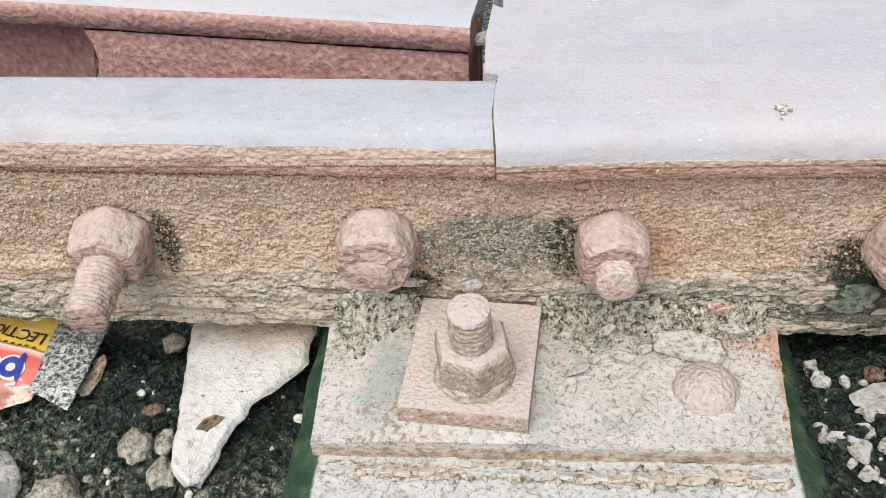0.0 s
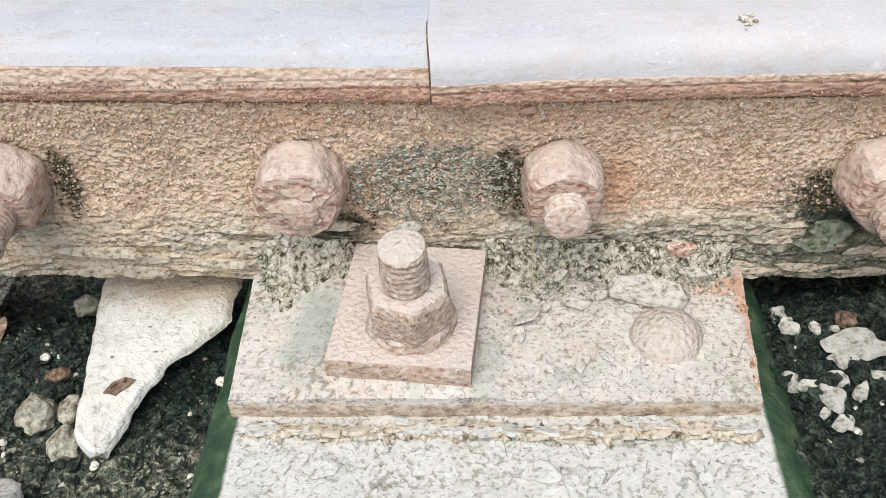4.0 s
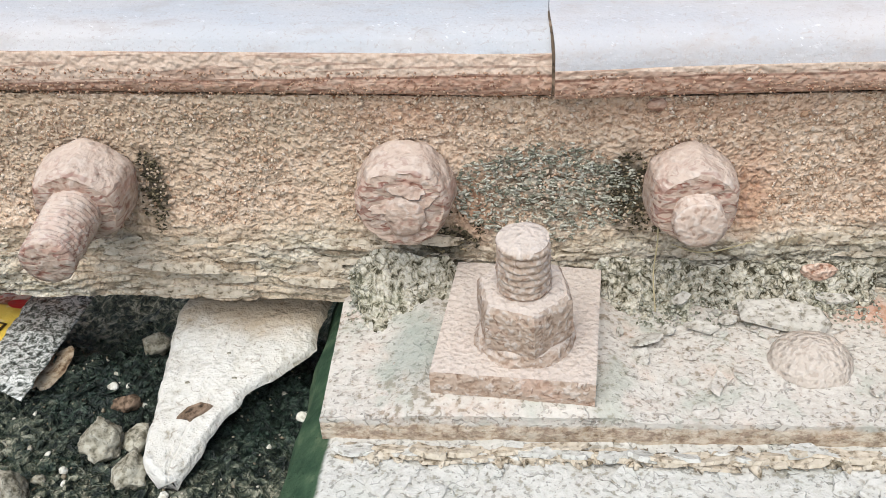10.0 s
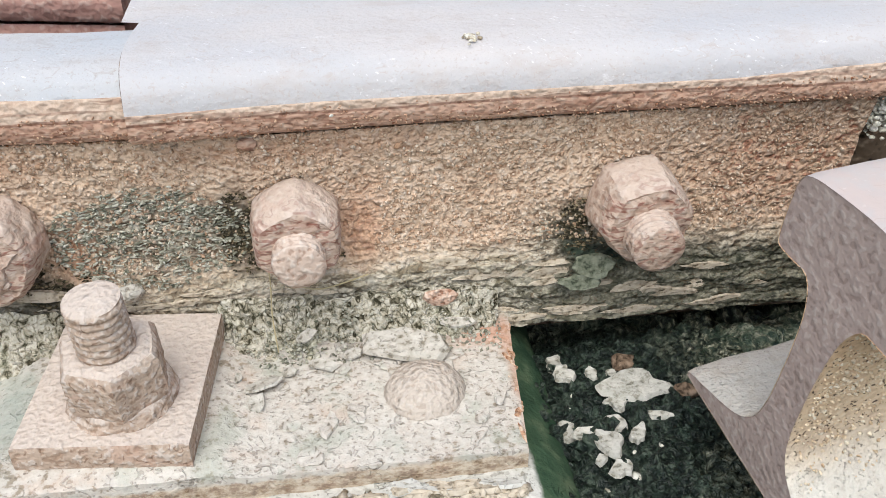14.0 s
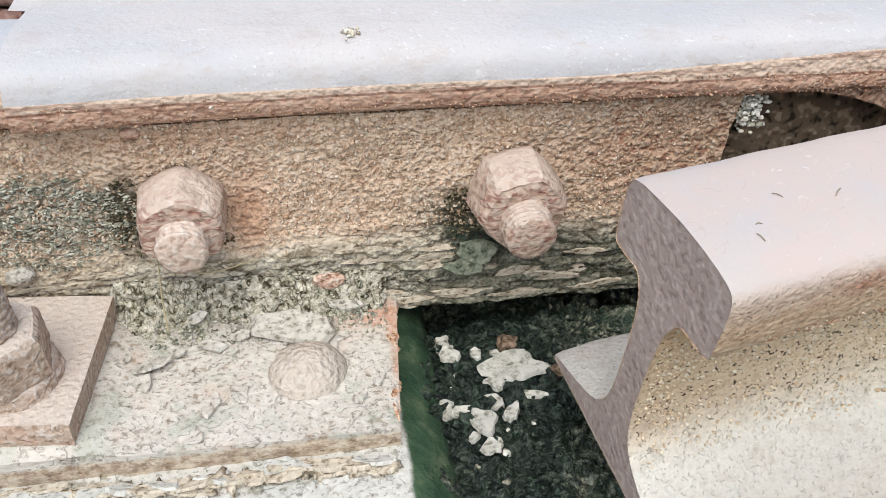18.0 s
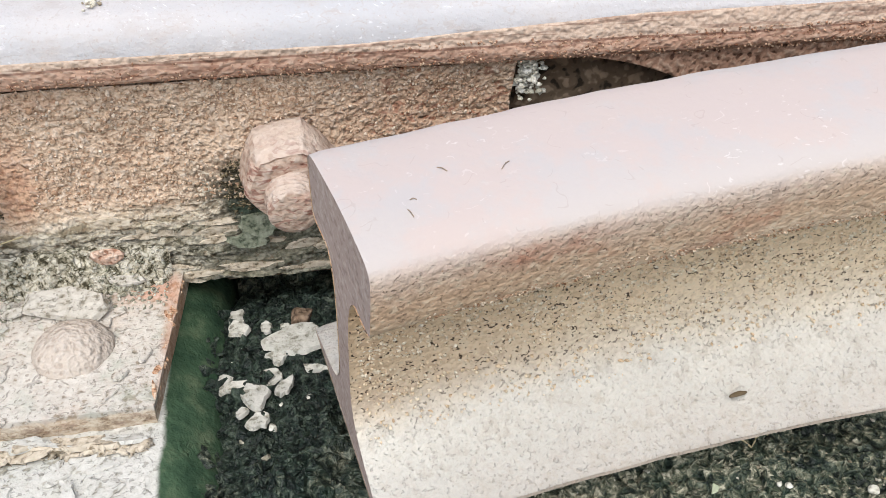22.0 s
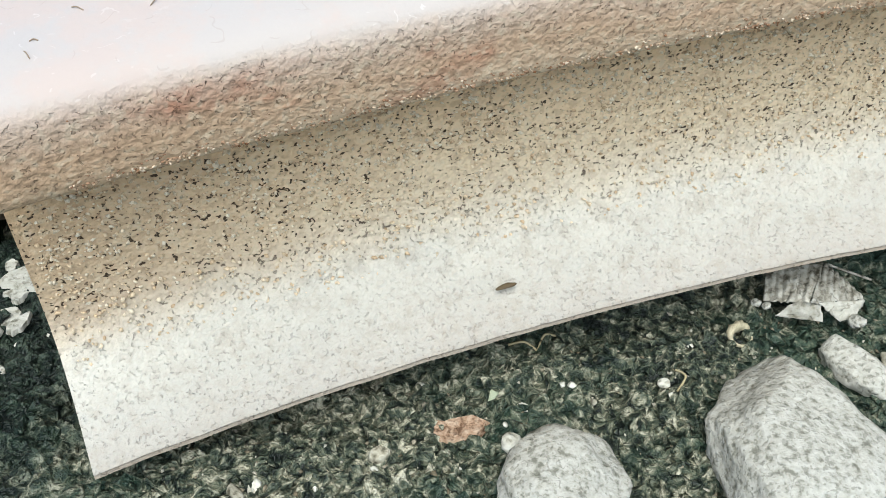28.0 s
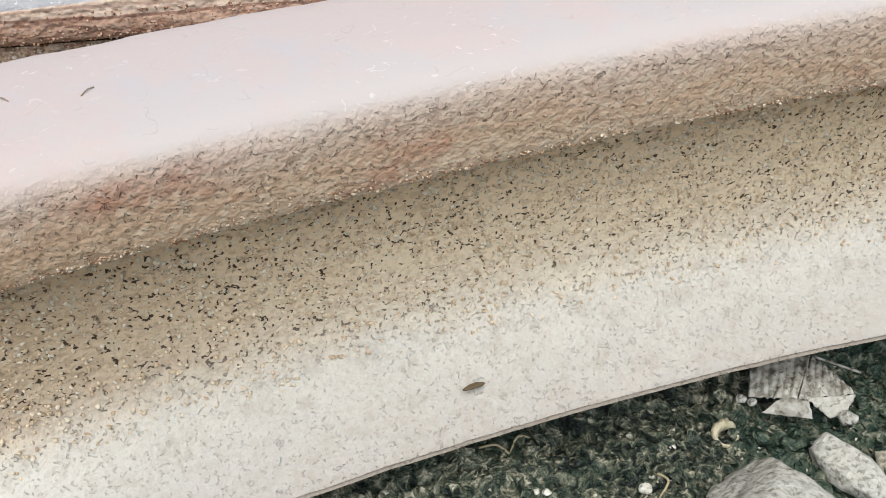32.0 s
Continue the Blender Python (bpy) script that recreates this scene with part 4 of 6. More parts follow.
for i in range(25):
    u = -0.0395 + 0.079 * i / 24
    e = min(1.0, (0.0395 - abs(u)) / 0.0025 + 0.25)
    col = [Vector((u, -0.050, 0.0)), Vector((u, -0.0505 + 0.0006 * fbm(u * 90, 1, 1), 0.006)), Vector((u, -0.050, 0.0130)), Vector((u, -0.0492, 0.0145 * (0.96 + 0.04 * e)))]
    for k in range(1, 30):
        w = -0.0485 + 0.090 * k / 29
        col.append(Vector((u, w, 0.0146 * (0.96 + 0.04 * e) + 0.0005 * fbm(u * 60, w * 60, 3, 4))))
    col += [Vector((u, 0.0425, 0.0))]
    rows.append(col)
sharp(part("plate", solid_skin("plate", rows), clip_rust, clip), 45)
stud = empty("clamp_bolt", pose(0.0008, 0.0105, 0.0195, 7, -1, 0), "upright rusty clamp bolt with a hexagonal nut", "bolt")
washer = nut_mesh(0.0495, 0.0100, 0.9, 0.2, 0.0012, 12.0, 0.16)
nut = nut_mesh(0.0435, 0.0265, 0.10, -0.33, 0.0007, 6.0, 0.03)
rod = thread(0.0345, 0.0128, 0.0040, 0.0006, 0.0006, 4.0)
for label, name, me, lift in (("dust caked round the nut's foot", "washer", washer, 0.0), ("", "nut", nut, 0.0075), ("flat-topped threaded bolt end", "shank", rod, 0.0295)):
    ob = sharp(part(name, me, clip_rust, stud, label), 38)
    ob.rotation_euler, ob.location = (radians(-90), 0, 0.0), (0, 0, lift)

# ---- loose rail ----
loose = empty("loose_rail", pose(0.2766, -0.0651, 0.0036), "loose dusty old rail with a sawn end, lying on soil", "rail")
T = radians(11.0)
front = [(-0.030, 0.0040), (-0.057, 0.0040), (-0.0583, 0.0055), (-0.0575, 0.0080), (-0.040, 0.0140), (-0.022, 0.022), (-0.0125, 0.032), (-0.0088, 0.046), (-0.0080, 0.065), (-0.0082, 0.085),
         (-0.0100, 0.105), (-0.0150, 0.1165), (-0.0230, 0.1175), (-0.0310, 0.1180), (-0.0333, 0.1210), (-0.0338, 0.1280), (-0.0337, 0.1400), (-0.0330, 0.1480), (-0.0302, 0.1530), (-0.0225, 0.1552), (-0.0100, 0.1560)]
outline = [(p.x, p.y) for p in smooth_line([(a, b, 0) for a, b in front], 3)]
outline = outline + [(0.0, 0.1562)] + [(-u, v) for u, v in outline[::-1]]
half = len(outline) // 2
vv = [i / half for i in range(half + 1)]
vv = vv + vv[:len(outline) - half - 1][::-1]


def along(s):
    """Place and heading of the bent rail's base line at a length from its end."""
    h0, bend = radians(9.93), radians(40.7)
    n, x, y = 20, 0.0, 0.0
    for i in range(n):
        h = h0 - bend * min(s * (i + 0.5) / n, 0.40)
        x, y = x + s / n * math.cos(h), y + s / n * math.sin(h)
    return x, y, 0.0786 * min(s, 0.45) + 0.02 * max(0, s - 0.45), h0 - bend * min(s, 0.40)


rings = []
for s in spread(0.0, 1.1, 0.004):
    x, y, z, h = along(s)
    ring = []
    for u, v in outline:
        v = v - 0.0018 * max(0.0, u / 0.03) * (v > 0.1)
        d = 0.0007 * fbm(s * 50, u * 60, v * 60, 3)
        if s < 0.003:
            d -= 0.0008
        uu, w = u * (1 + d * 10), v
        wob = 0.0006 * fbm(s * 40, 4.0, v * 20, 3) if v < 0.012 else 0
        yy, zz = uu * math.cos(T) - w * math.sin(T), uu * math.sin(T) + w * math.cos(T)
        cut = max(0.0, 1 - s / 0.03) * (-0.5 * u * v - 0.0024 * v / 0.15 + 0.002 * (1 - v / 0.15))
        ring.append(Vector((x - yy * math.sin(h) + cut, y + yy * math.cos(h) + wob, z + zz + d * 0.6)))
    rings.append(ring)
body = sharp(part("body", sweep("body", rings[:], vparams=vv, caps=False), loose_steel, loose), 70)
cap = mesh_of("sawn_end", [p + Vector((0.0004, 0, 0)) for p in rings[0]], [tuple(range(len(outline)))], True)
part("sawn_end", cap, cut_steel, loose, "sawn grey-brown end face")

# ---- crust, flakes and clumps round the bearing plate ----
def islands_material(name, *stops):
    n = Nodes(name)
    g = n.tree.nodes.new("ShaderNodeNewGeometry")
    c = n.ramp(g.outputs["Random Per Island"], *stops)
    c = n.mix(n.math("MULTIPLY", n.step(n.noise(500, 3, 0.7), 0.45, 0.6), 0.3), c, lin(70, 64, 50))
    n.bump((n.noise(600, 5), 0.7, 0.0012))
    return n.done(c, 0.95, 0, 0.15)


clump_mat = islands_material("grey_green_lichen_clumps", (0.0, lin(104, 106, 92)), (0.3, lin(152, 152, 136)), (0.6, lin(184, 183, 168)), (1.0, lin(208, 205, 193)))
crumb_grit = islands_material("pale_grit", (0.0, lin(110, 100, 82)), (0.5, lin(156, 148, 130)), (1.0, lin(206, 202, 190)))
grit_mat = islands_material("rust_grit", (0.0, lin(120, 82, 58)), (0.5, lin(168, 138, 110)), (1.0, lin(204, 186, 160)))
_b = bmesh.new()
bmesh.ops.create_icosphere(_b, subdivisions=1, radius=1.0)
ICO_V, ICO_F = [v.co.copy() for v in _b.verts], [tuple(v.index for v in f.verts) for f in _b.faces]
_b.free()


def lumps(name, spots, material, label, category, squash=(1, 1, 0.7), kind="stuff", jag=0.35, tip=0.0, smooth=True):
    """Many small uneven lumps in one mesh: spots of place and radius."""
    verts, faces = [], []
    for at, r in spots:
        base = len(verts)
        sx, sy, sz = (r * q * random.uniform(0.7, 1.3) for q in squash)
        a = random.uniform(0, 6.28)
        lean = random.uniform(-tip, tip)
        ca, sa, ct, st = math.cos(a), math.sin(a), math.cos(lean), math.sin(lean)
        for v in ICO_V:
            j = 1 + random.uniform(-jag, jag)
            x, y, z = v.x * sx * j, v.y * sy * j, v.z * sz * j
            y, z = y * ct - z * st, y * st + z * ct
            verts.append((at[0] + x * ca - y * sa, at[1] + x * sa + y * ca, at[2] + z))
        faces += [tuple(base + i for i in f) for f in ICO_F]
    ob = part(name, mesh_of(name, verts, faces, smooth), material)
    return tagged(ob, label, category, kind=kind)


n = Nodes("grey_green_lichen_crust")
c = n.ramp(n.noise(230, 3, 0.6, None, 0.8), (0.36, lin(72, 68, 54)), (0.43, lin(146, 140, 122)), (0.52, lin(186, 180, 163)), (0.63, lin(207, 202, 189)))
c = n.mix(n.math("MULTIPLY", n.step(n.noise(26, 4, 0.6), 0.5, 0.62), 0.22), c, lin(142, 150, 126))
gaps = n.step(n.cells(190, n.shaken(0.008, 130), "DISTANCE_TO_EDGE"), 0.10, 0.01)
c = n.mix(n.math("MULTIPLY", gaps, n.math("MULTIPLY", n.step(n.noise(45, 4), 0.45, 0.6), 0.55)), c, lin(56, 56, 42))
n.bump((n.noise(170, 3, 0.6, None, 0.8), 0.9, 0.0035), (n.noise(300, 2, 0.5), 0.6, 0.0010), (n.math("SUBTRACT", 1.0, gaps), 0.6, 0.002))
lichen_crust = n.done(c, 0.95, 0, 0.12)
for x0, x1 in ((-0.099, -0.036), (0.037, 0.191)):
    rows = []
    for x in spread(x0, x1, 0.0011):
        fade = min(1.0, (x - x0) / 0.006, (x1 - x) / 0.006)
        reach = (0.72 + 0.45 * fbm(x * 22, 3.0, x0, 4, 0.6) + (0.22 if x < 0.09 else -0.1)) * (0.3 + 0.7 * fade)
        row = []
        for k in range(31):
            f = k / 30
            y, z = 0.0735 - 0.030 * reach * (1 - f) ** 1.2, -0.0015 + 0.028 * (0.55 + 0.45 * reach) * f ** 2.0
            h = 0.0030 * abs(noise.noise((x * 110, f * 3.4, 2.0))) + 0.0022 * fbm(x * 190, f * 6, 5.0, 3, 0.65) + 0.0012 * noise.noise((x * 480, f * 15, 8.0))
            h *= min(1.0, f * 5 + 0.25, (1 - f) * 6 + 0.2)
            row.append(Vector((x, y - h * (0.35 + 0.5 * f), z + h * (1.0 - 0.6 * f))))
        rows.append(row + [Vector((x, 0.075, -0.002))])
    ob = sharp(part("lichen", solid_skin("lichen", rows), lichen_crust), 80)
    tagged(ob, "grey-green lichen and dirt caked where the fishplate meets the bearing plate", "lichen", kind="stuff")
random.seed(5)
spots = []
for x0, x1, count in ((-0.098, -0.040, 500), (0.040, 0.082, 500), (0.082, 0.19, 700)):
    for _ in range(count):
        x, f = random.uniform(x0, x1), random.random() ** 1.5
        spots.append(((x, 0.072 - 0.028 * f, 0.0005 + 0.020 * (1 - f) ** 2 * random.random()), random.uniform(0.0003, 0.0009)))
lumps("crumbs", spots, clump_mat, "grey-green crumbs on the lichen beside the fishplate", "crumbs", (1.5, 1.2, 0.8), jag=0.5, tip=1.2)
spots = []
for _ in range(420):
    x = random.uniform(-0.088, 0.185)
    ridge = -0.0385 - 0.006 * random.random() - 0.004 * noise.noise((x * 20, 1, 1))
    spots.append(((x, ridge, -0.0125 + 0.002 * random.random()), random.uniform(0.0007, 0.0022)))
lumps("crust_ridge", spots, scale_crust, "crumbling pale crust ridge in front of the bearing plate", "crust", (2.6, 1.2, 0.5), jag=0.55, tip=0.8)
random.seed(72)
for k in range(46):
    x = -0.072 + 0.240 * k / 45 + random.uniform(-0.004, 0.004)
    ob = sharp(part("crust_flake", flake(800 + k, (random.uniform(0.005, 0.013), random.uniform(0.0022, 0.0048)), random.uniform(0.0012, 0.0026), 19, 0.08, 0.5), scale_crust if k % 3 else sleeper_crust, sleeper))
    ob.matrix_world = pose(x, -0.0385 - 0.005 * random.random() + 0.002 * math.sin(x * 60), -0.0118 + 0.0022 * random.random(), random.uniform(-26, -4), random.uniform(-8, 8), random.uniform(-12, 12))
random.seed(71)
for k in range(26):
    x, y = random.uniform(-0.08, 0.175), random.uniform(-0.15, -0.05)
    ob = sharp(part("crust_flake", flake(700 + k, (random.uniform(0.004, 0.014), random.uniform(0.003, 0.008)), random.uniform(0.0008, 0.0016), 15, 0.03, 0.5), sleeper_crust, sleeper))
    ob.matrix_world = pose(x, y, -0.0122 + 0.0014 * fbm(x * 35, y * 35, 6, 4, 0.6), random.uniform(-4, 4), random.uniform(-4, 4), random.uniform(0, 360))

# flakes of scale lying on the plate, the sleeper and against the fishplate
FLAKES = [  # x, y, z, half length, half width, turn, tilt, thickness
    (0.141, 0.045, 0.0040, 0.0230, 0.0125, -12, 10, 0.0034), (0.061, 0.027, 0.0032, 0.0115, 0.0046, 24, -14, 0.0014), (0.0605, 0.0155, 0.0018, 0.0046, 0.0062, 10, 10, 0.0014), (0.092, 0.041, 0.0026, 0.0075, 0.0038, -12, 14, 0.0016),
    (0.108, 0.047, 0.0028, 0.0056, 0.0034, 28, 14, 0.0014), (0.076, 0.039, 0.0030, 0.0046, 0.0032, 40, 15, 0.0014), (0.168, 0.063, 0.0050, 0.0120, 0.0034, -8, 20, 0.0020), (0.121, 0.056, 0.006, 0.0070, 0.0036, 20, 25, 0.0018), (0.084, 0.058, 0.008, 0.0060, 0.0036, 35, 35, 0.0018), (0.050, 0.034, 0.0045, 0.0036, 0.0024, 70, 18, 0.0014),
    (0.152, -0.076, -0.0095, 0.0045, 0.010, 15, 6, 0.0022), (0.148, -0.064, -0.0105, 0.003, 0.004, 40, 5, 0.0016), (0.095, -0.070, -0.0108, 0.007, 0.004, 30, 4, 0.0014),
    (0.070, -0.066, -0.0110, 0.009, 0.005, -25, 4, 0.0012), (-0.045, -0.066, -0.0110, 0.010, 0.005, 20, 3, 0.0012),
]
for k, (x, y, z, a, b, turn, tilt, thick) in enumerate(FLAKES):
    ob = sharp(part("scale_flake", flake(k, (a * 1.05, b * 1.05), thick * 0.8, 7 if k < 10 else 13, 0.14, 0.30), flake_crust if k < 10 else sleeper_crust))
    ob.matrix_world = pose(x, y, z, tilt, 0, turn)
    tagged(ob, "thin ragged flake of pale rust scale on the plate" if k < 10 else "thin ragged flake of pale crust on the sleeper", "flake", "loose flakes of scale")
random.seed(91)
orange = rust("orange_edge_rust", lin(140, 96, 70), lin(186, 148, 120), lin(208, 186, 164), 380)
for k in range(34):
    x, y = random.uniform(-0.09, 0.182), random.uniform(-0.026, 0.05)
    if -0.05 < x < 0.05 or math.hypot(x - 0.142, y - 0.01) < 0.024:
        continue
    ob = sharp(part("crust_flake", flake(600 + k, (random.uniform(0.003, 0.009), random.uniform(0.002, 0.006)), random.uniform(0.0006, 0.0013), 11, 0.06, 0.4), plate_crust, plate))
    ob.matrix_world = pose(x, y, 0.0007, random.uniform(-4, 4), random.uniform(-4, 4), random.uniform(0, 360))
for k in range(16):
    y = -0.020 + 0.085 * k / 15 + random.uniform(-0.002, 0.002)
    ob = sharp(part("rust_flake", flake(650 + k, (random.uniform(0.0010, 0.0022), random.uniform(0.003, 0.0060)), random.uniform(0.0008, 0.002), 13, 0.1, 0.5), orange, plate, "orange rust flake at the plate's edge"))
    ob.matrix_world = pose(0.1850 + 0.095 * (y + 0.03) + random.uniform(-0.0015, 0.0010), y, random.uniform(-0.005, -0.0005), random.uniform(-12, 12), random.uniform(0, 30), random.uniform(-30, 30))
# flakes still hanging to the fishplate's foot
random.seed(21)
for k in range(64):
    x = random.uniform(-0.33, 0.345)
    z = 0.0015 + 0.036 * random.random() ** 1.3 - 0.004 * (x > 0.2)
    if -0.04 < x < 0.04 and z < 0.02:
        continue
    ob = sharp(part("scale_flake", flake(100 + k, (random.uniform(0.006, 0.022), random.uniform(0.0016, 0.0042)), random.uniform(0.0008, 0.0018), 21, 0.05, 0.55), scale_crust, fishplate))
    ob.matrix_world = pose(x, plate_face(x, z) + 0.0008, z, 82 + random.uniform(-12, 16), 0, random.uniform(-3, 3))
flakes_big = ((0.243, 0.0705, 0.030, 0.013, 0.007), (0.236, 0.0700, 0.021, 0.012, 0.0055), (-0.185, 0.069, 0.022, 0.028, 0.0036), (-0.12, 0.069, 0.012, 0.02, 0.003))
_n, _c = crust("damp_mossy_scale", lin(58, 66, 54), lin(104, 110, 94), lin(136, 140, 124), 0.2)
mossy_scale = _n.done(_c, 0.9, 0, 0.2)
for k, (x, y, z, a, b) in enumerate(flakes_big):
    ob = sharp(part("scale_flake", flake(200 + k, (a, b), 0.0026, 14, 0.05), mossy_scale if x > 0 else scale_crust, fishplate))
    ob.matrix_world = pose(x, y, z, 76, 0, -4)
blister = part("rust_blister", rough_stone(3, (0.0105, 0.0026, 0.0062), 0.35, 3), rust("orange_rust", lin(150, 112, 92), lin(198, 168, 150), lin(214, 192, 176), 300), fishplate, "orange-pink rust blister")
blister.location = (0.159, 0.0695, 0.0190)
blister = part("rust_lump", rough_stone(9, (0.006, 0.003, 0.0045), 0.5, 2), head_side_rust, fishplate, "tan crumb of rust under the head")
blister.location = (0.066, 0.0735, 0.1165)
random.seed(3)
spots = [((0.3880 + max(0.0, random.gauss(0.0070, 0.0040)), 0.0760 + random.uniform(-0.003, 0.008), 0.110 + random.gauss(0, 0.006)), random.uniform(0.0009, 0.0022)) for _ in range(170)]
lumps("white_lichen", spots, islands_material("white_lichen", (0, lin(204, 200, 184)), (0.5, lin(230, 228, 216)), (1, lin(242, 240, 232))), "white crusty lichen at the fishplate end", "lichen")

# rust grains standing on the fishplate and the head sides, dirt packed round the nuts, lichen between them
random.seed(44)
spots = []
while len(spots) < 7500:
    x, z = random.uniform(-0.36, 0.378), random.uniform(0.044, 0.120)
    if noise.noise((x * 30, z * 30, 5.0)) > random.uniform(-0.5, 0.3):
        spots.append(((x, plate_face(x, z) - 0.0002, z), random.uniform(0.0004, 0.0011) * (1.5 if random.random() < 0.06 else 1)))
lumps("rust_grains", spots, islands_material("tan_rust_grains", (0.0, lin(176, 144, 118)), (0.25, lin(198, 171, 147)), (0.7, lin(211, 188, 166)), (1.0, lin(226, 210, 193))), "tan rust grains standing on the fishplate's face", "rust grains", (1.2, 0.8, 1.0), jag=0.5, tip=0.5)
spots = []
while len(spots) < 2600:
    x, z = random.uniform(-0.36, 0.62), random.uniform(0.1225, 0.136)
    dy, up = (head_front(x), rise(x)) if x < 0.0149 else (lip_wave(x), 0.0)
    if not 0.0135 < x < 0.0165:
        spots.append(((x, 0.0672 + dy + 0.002 * max(0.0, 0.126 - z) / 0.004, z + up), random.uniform(0.0003, 0.0008)))
lumps("rust_grains", spots, islands_material("red_brown_rust_grains", (0.0, lin(138, 94, 72)), (0.4, lin(182, 146, 122)), (1.0, lin(202, 174, 150))), "brown rust grains along the rail heads' sides", "rust grains", (1.3, 0.6, 0.9), jag=0.5, tip=0.4)
spots = []
for cx, cz, rx, rz, count in ((0.0560, 0.062, 0.012, 0.026, 700), (0.234, 0.052, 0.010, 0.018, 420), (-0.040, 0.040, 0.020, 0.012, 500), (-0.205, 0.066, 0.008, 0.026, 380), (0.084, 0.045, 0.026, 0.006, 300), (0.262, 0.043, 0.018, 0.005, 120)):
    for _ in range(count):
        a, r = random.uniform(0, 6.283), random.random() ** 0.7
        x, z = cx + rx * r * math.cos(a), cz + rz * r * math.sin(a)
        if noise.noise((x * 120, z * 120, 2.0)) > -0.25:
            spots.append(((x, plate_face(x, z) - random.uniform(-0.0002, 0.0006), z), random.uniform(0.0003, 0.0009)))
lumps("packed_dirt", spots, islands_material("dark_packed_dirt", (0.0, lin(44, 42, 33)), (0.5, lin(82, 76, 60)), (0.8, lin(132, 120, 96)), (1.0, lin(186, 168, 138))), "dark crumbly dirt packed round the fishplate nuts", "dirt", (1.8, 0.6, 0.8), jag=0.6, tip=0.9)
spots = []
for _ in range(1300):
    a, r = random.uniform(0, 6.28), math.sqrt(random.random())
    x, z = 0.012 + 0.050 * r * math.cos(a), 0.064 + 0.029 * r * math.sin(a) + 0.004 * noise.noise((a * 2, r * 3, 1))
    spots.append(((x, plate_face(x, z) - random.uniform(0.0, 0.0012), z), random.uniform(0.0005, 0.0011)))
lumps("lichen", spots, clump_mat, "grey-green crusty lichen on the fishplate between two nuts", "lichen", (2.2, 0.7, 0.7), jag=0.45, tip=0.4)
spots = []
for _ in range(5200):
    s, f = random.uniform(0.022, 0.62), random.random()
    u, w = -0.0336 + 0.001 * f, 0.1205 + 0.025 * f ** 1.4
    x, y, z, h = along(s)
    yy, zz = u * math.cos(T) - w * math.sin(T), u * math.sin(T) + w * math.cos(T)
    spots.append((Vector((0.2766, -0.0651, 0.0036)) + Vector((x - yy * math.sin(h), y + yy * math.cos(h), z + zz)), random.uniform(0.0002, 0.0006)))
lumps("rust_grains", spots, islands_material("fine_tan_grains", (0.0, lin(146, 108, 82)), (0.5, lin(194, 166, 140)), (1.0, lin(222, 206, 186))), "fine tan rust grains on the loose rail's head side", "rust grains", (1.5, 1.0, 0.9), jag=0.5, tip=0.5)
web_line = [p for p in front if 0.015 < p[1] < 0.117]
spots = []
while len(spots) < 7800:
    s, w = random.uniform(0.004, 0.56), random.uniform(0.020, 0.116)
    if random.random() > 0.25 + 0.75 * min(1.0, (w - 0.02) / 0.05) or noise.noise((s * 60, w * 60, 4.0)) < random.uniform(-0.6, 0.1):
        continue
    u = float(np.interp(w, [p[1] for p in web_line], [p[0] for p in web_line]))
    x, y, z, h = along(s)
    yy, zz = u * math.cos(T) - w * math.sin(T), u * math.sin(T) + w * math.cos(T)
    spots.append((Vector((0.2766, -0.0651, 0.0036)) + Vector((x - yy * math.sin(h), y + yy * math.cos(h), z + zz)), random.uniform(0.0003, 0.0009)))
lumps("rust_grains", spots, islands_material("web_tan_grains", (0.0, lin(204, 178, 148)), (0.25, lin(224, 202, 172)), (0.75, lin(234, 218, 194)), (1.0, lin(240, 230, 212))), "tan rust grains standing on the loose rail's web", "rust grains", (1.4, 1.0, 0.9), jag=0.5, tip=0.6)
chip = part("white_chip", rough_stone(91, (0.0088, 0.0040, 0.0062), 0.3, 3), flake_crust)
chip.matrix_world = pose(-0.0035, 0.0715, 0.0360, 0, 8, 6)
tagged(chip, "small pale chip stuck on the fishplate behind the clamp bolt", "chip")

# grit along the seam under the heads and on the loose rail's lip
random.seed(8)
spots = []
for _ in range(520):
    x = random.uniform(-0.45, 0.45)
    spots.append(((x, 0.0745 + random.uniform(-0.0015, 0.002), 0.1212 + rise(x) + random.uniform(-0.001, 0.0015)), random.uniform(0.0004, 0.0010)))
lumps("seam_grit", spots, grit_mat, "fine tan rust grit along the seam under the rail head", "grit")
spots = []
base = Vector((0.2766, -0.0651, 0.0036))
for _ in range(420):
    s = random.uniform(0.022, 0.5)
    x, y, z, h = along(s)
    u, w = -0.0325 + random.uniform(-0.001, 0.0006), 0.1195 + abs(random.gauss(0, 0.0014))
    yy, zz = u * math.cos(T) - w * math.sin(T), u * math.sin(T) + w * math.cos(T)
    spots.append((base + Vector((x - yy * math.sin(h), y + yy * math.cos(h), z + zz)), random.uniform(0.0002, 0.0008)))
lumps("lip_grit", spots, grit_mat, "fine tan rust grit along the loose rail's lower head edge", "grit")


def on_rail(s, u, w):
    """A place on the loose rail's section, at a length from its end."""
    x, y, z, h = along(s)
    yy, zz = u * math.cos(T) - w * math.sin(T), u * math.sin(T) + w * math.cos(T)
    return base + Vector((x - yy * math.sin(h), y + yy * math.cos(h), z + zz))


seed_mat = plain("dark_dry_seed", lin(92, 78, 56), 0.8)
seed = part("seed_husk", rough_stone(31, (0.0052, 0.0015, 0.0012), 0.2, 2), seed_mat)
seed.matrix_world = pose(0.458, -0.0905, 0.0262, 10, 0, 12)
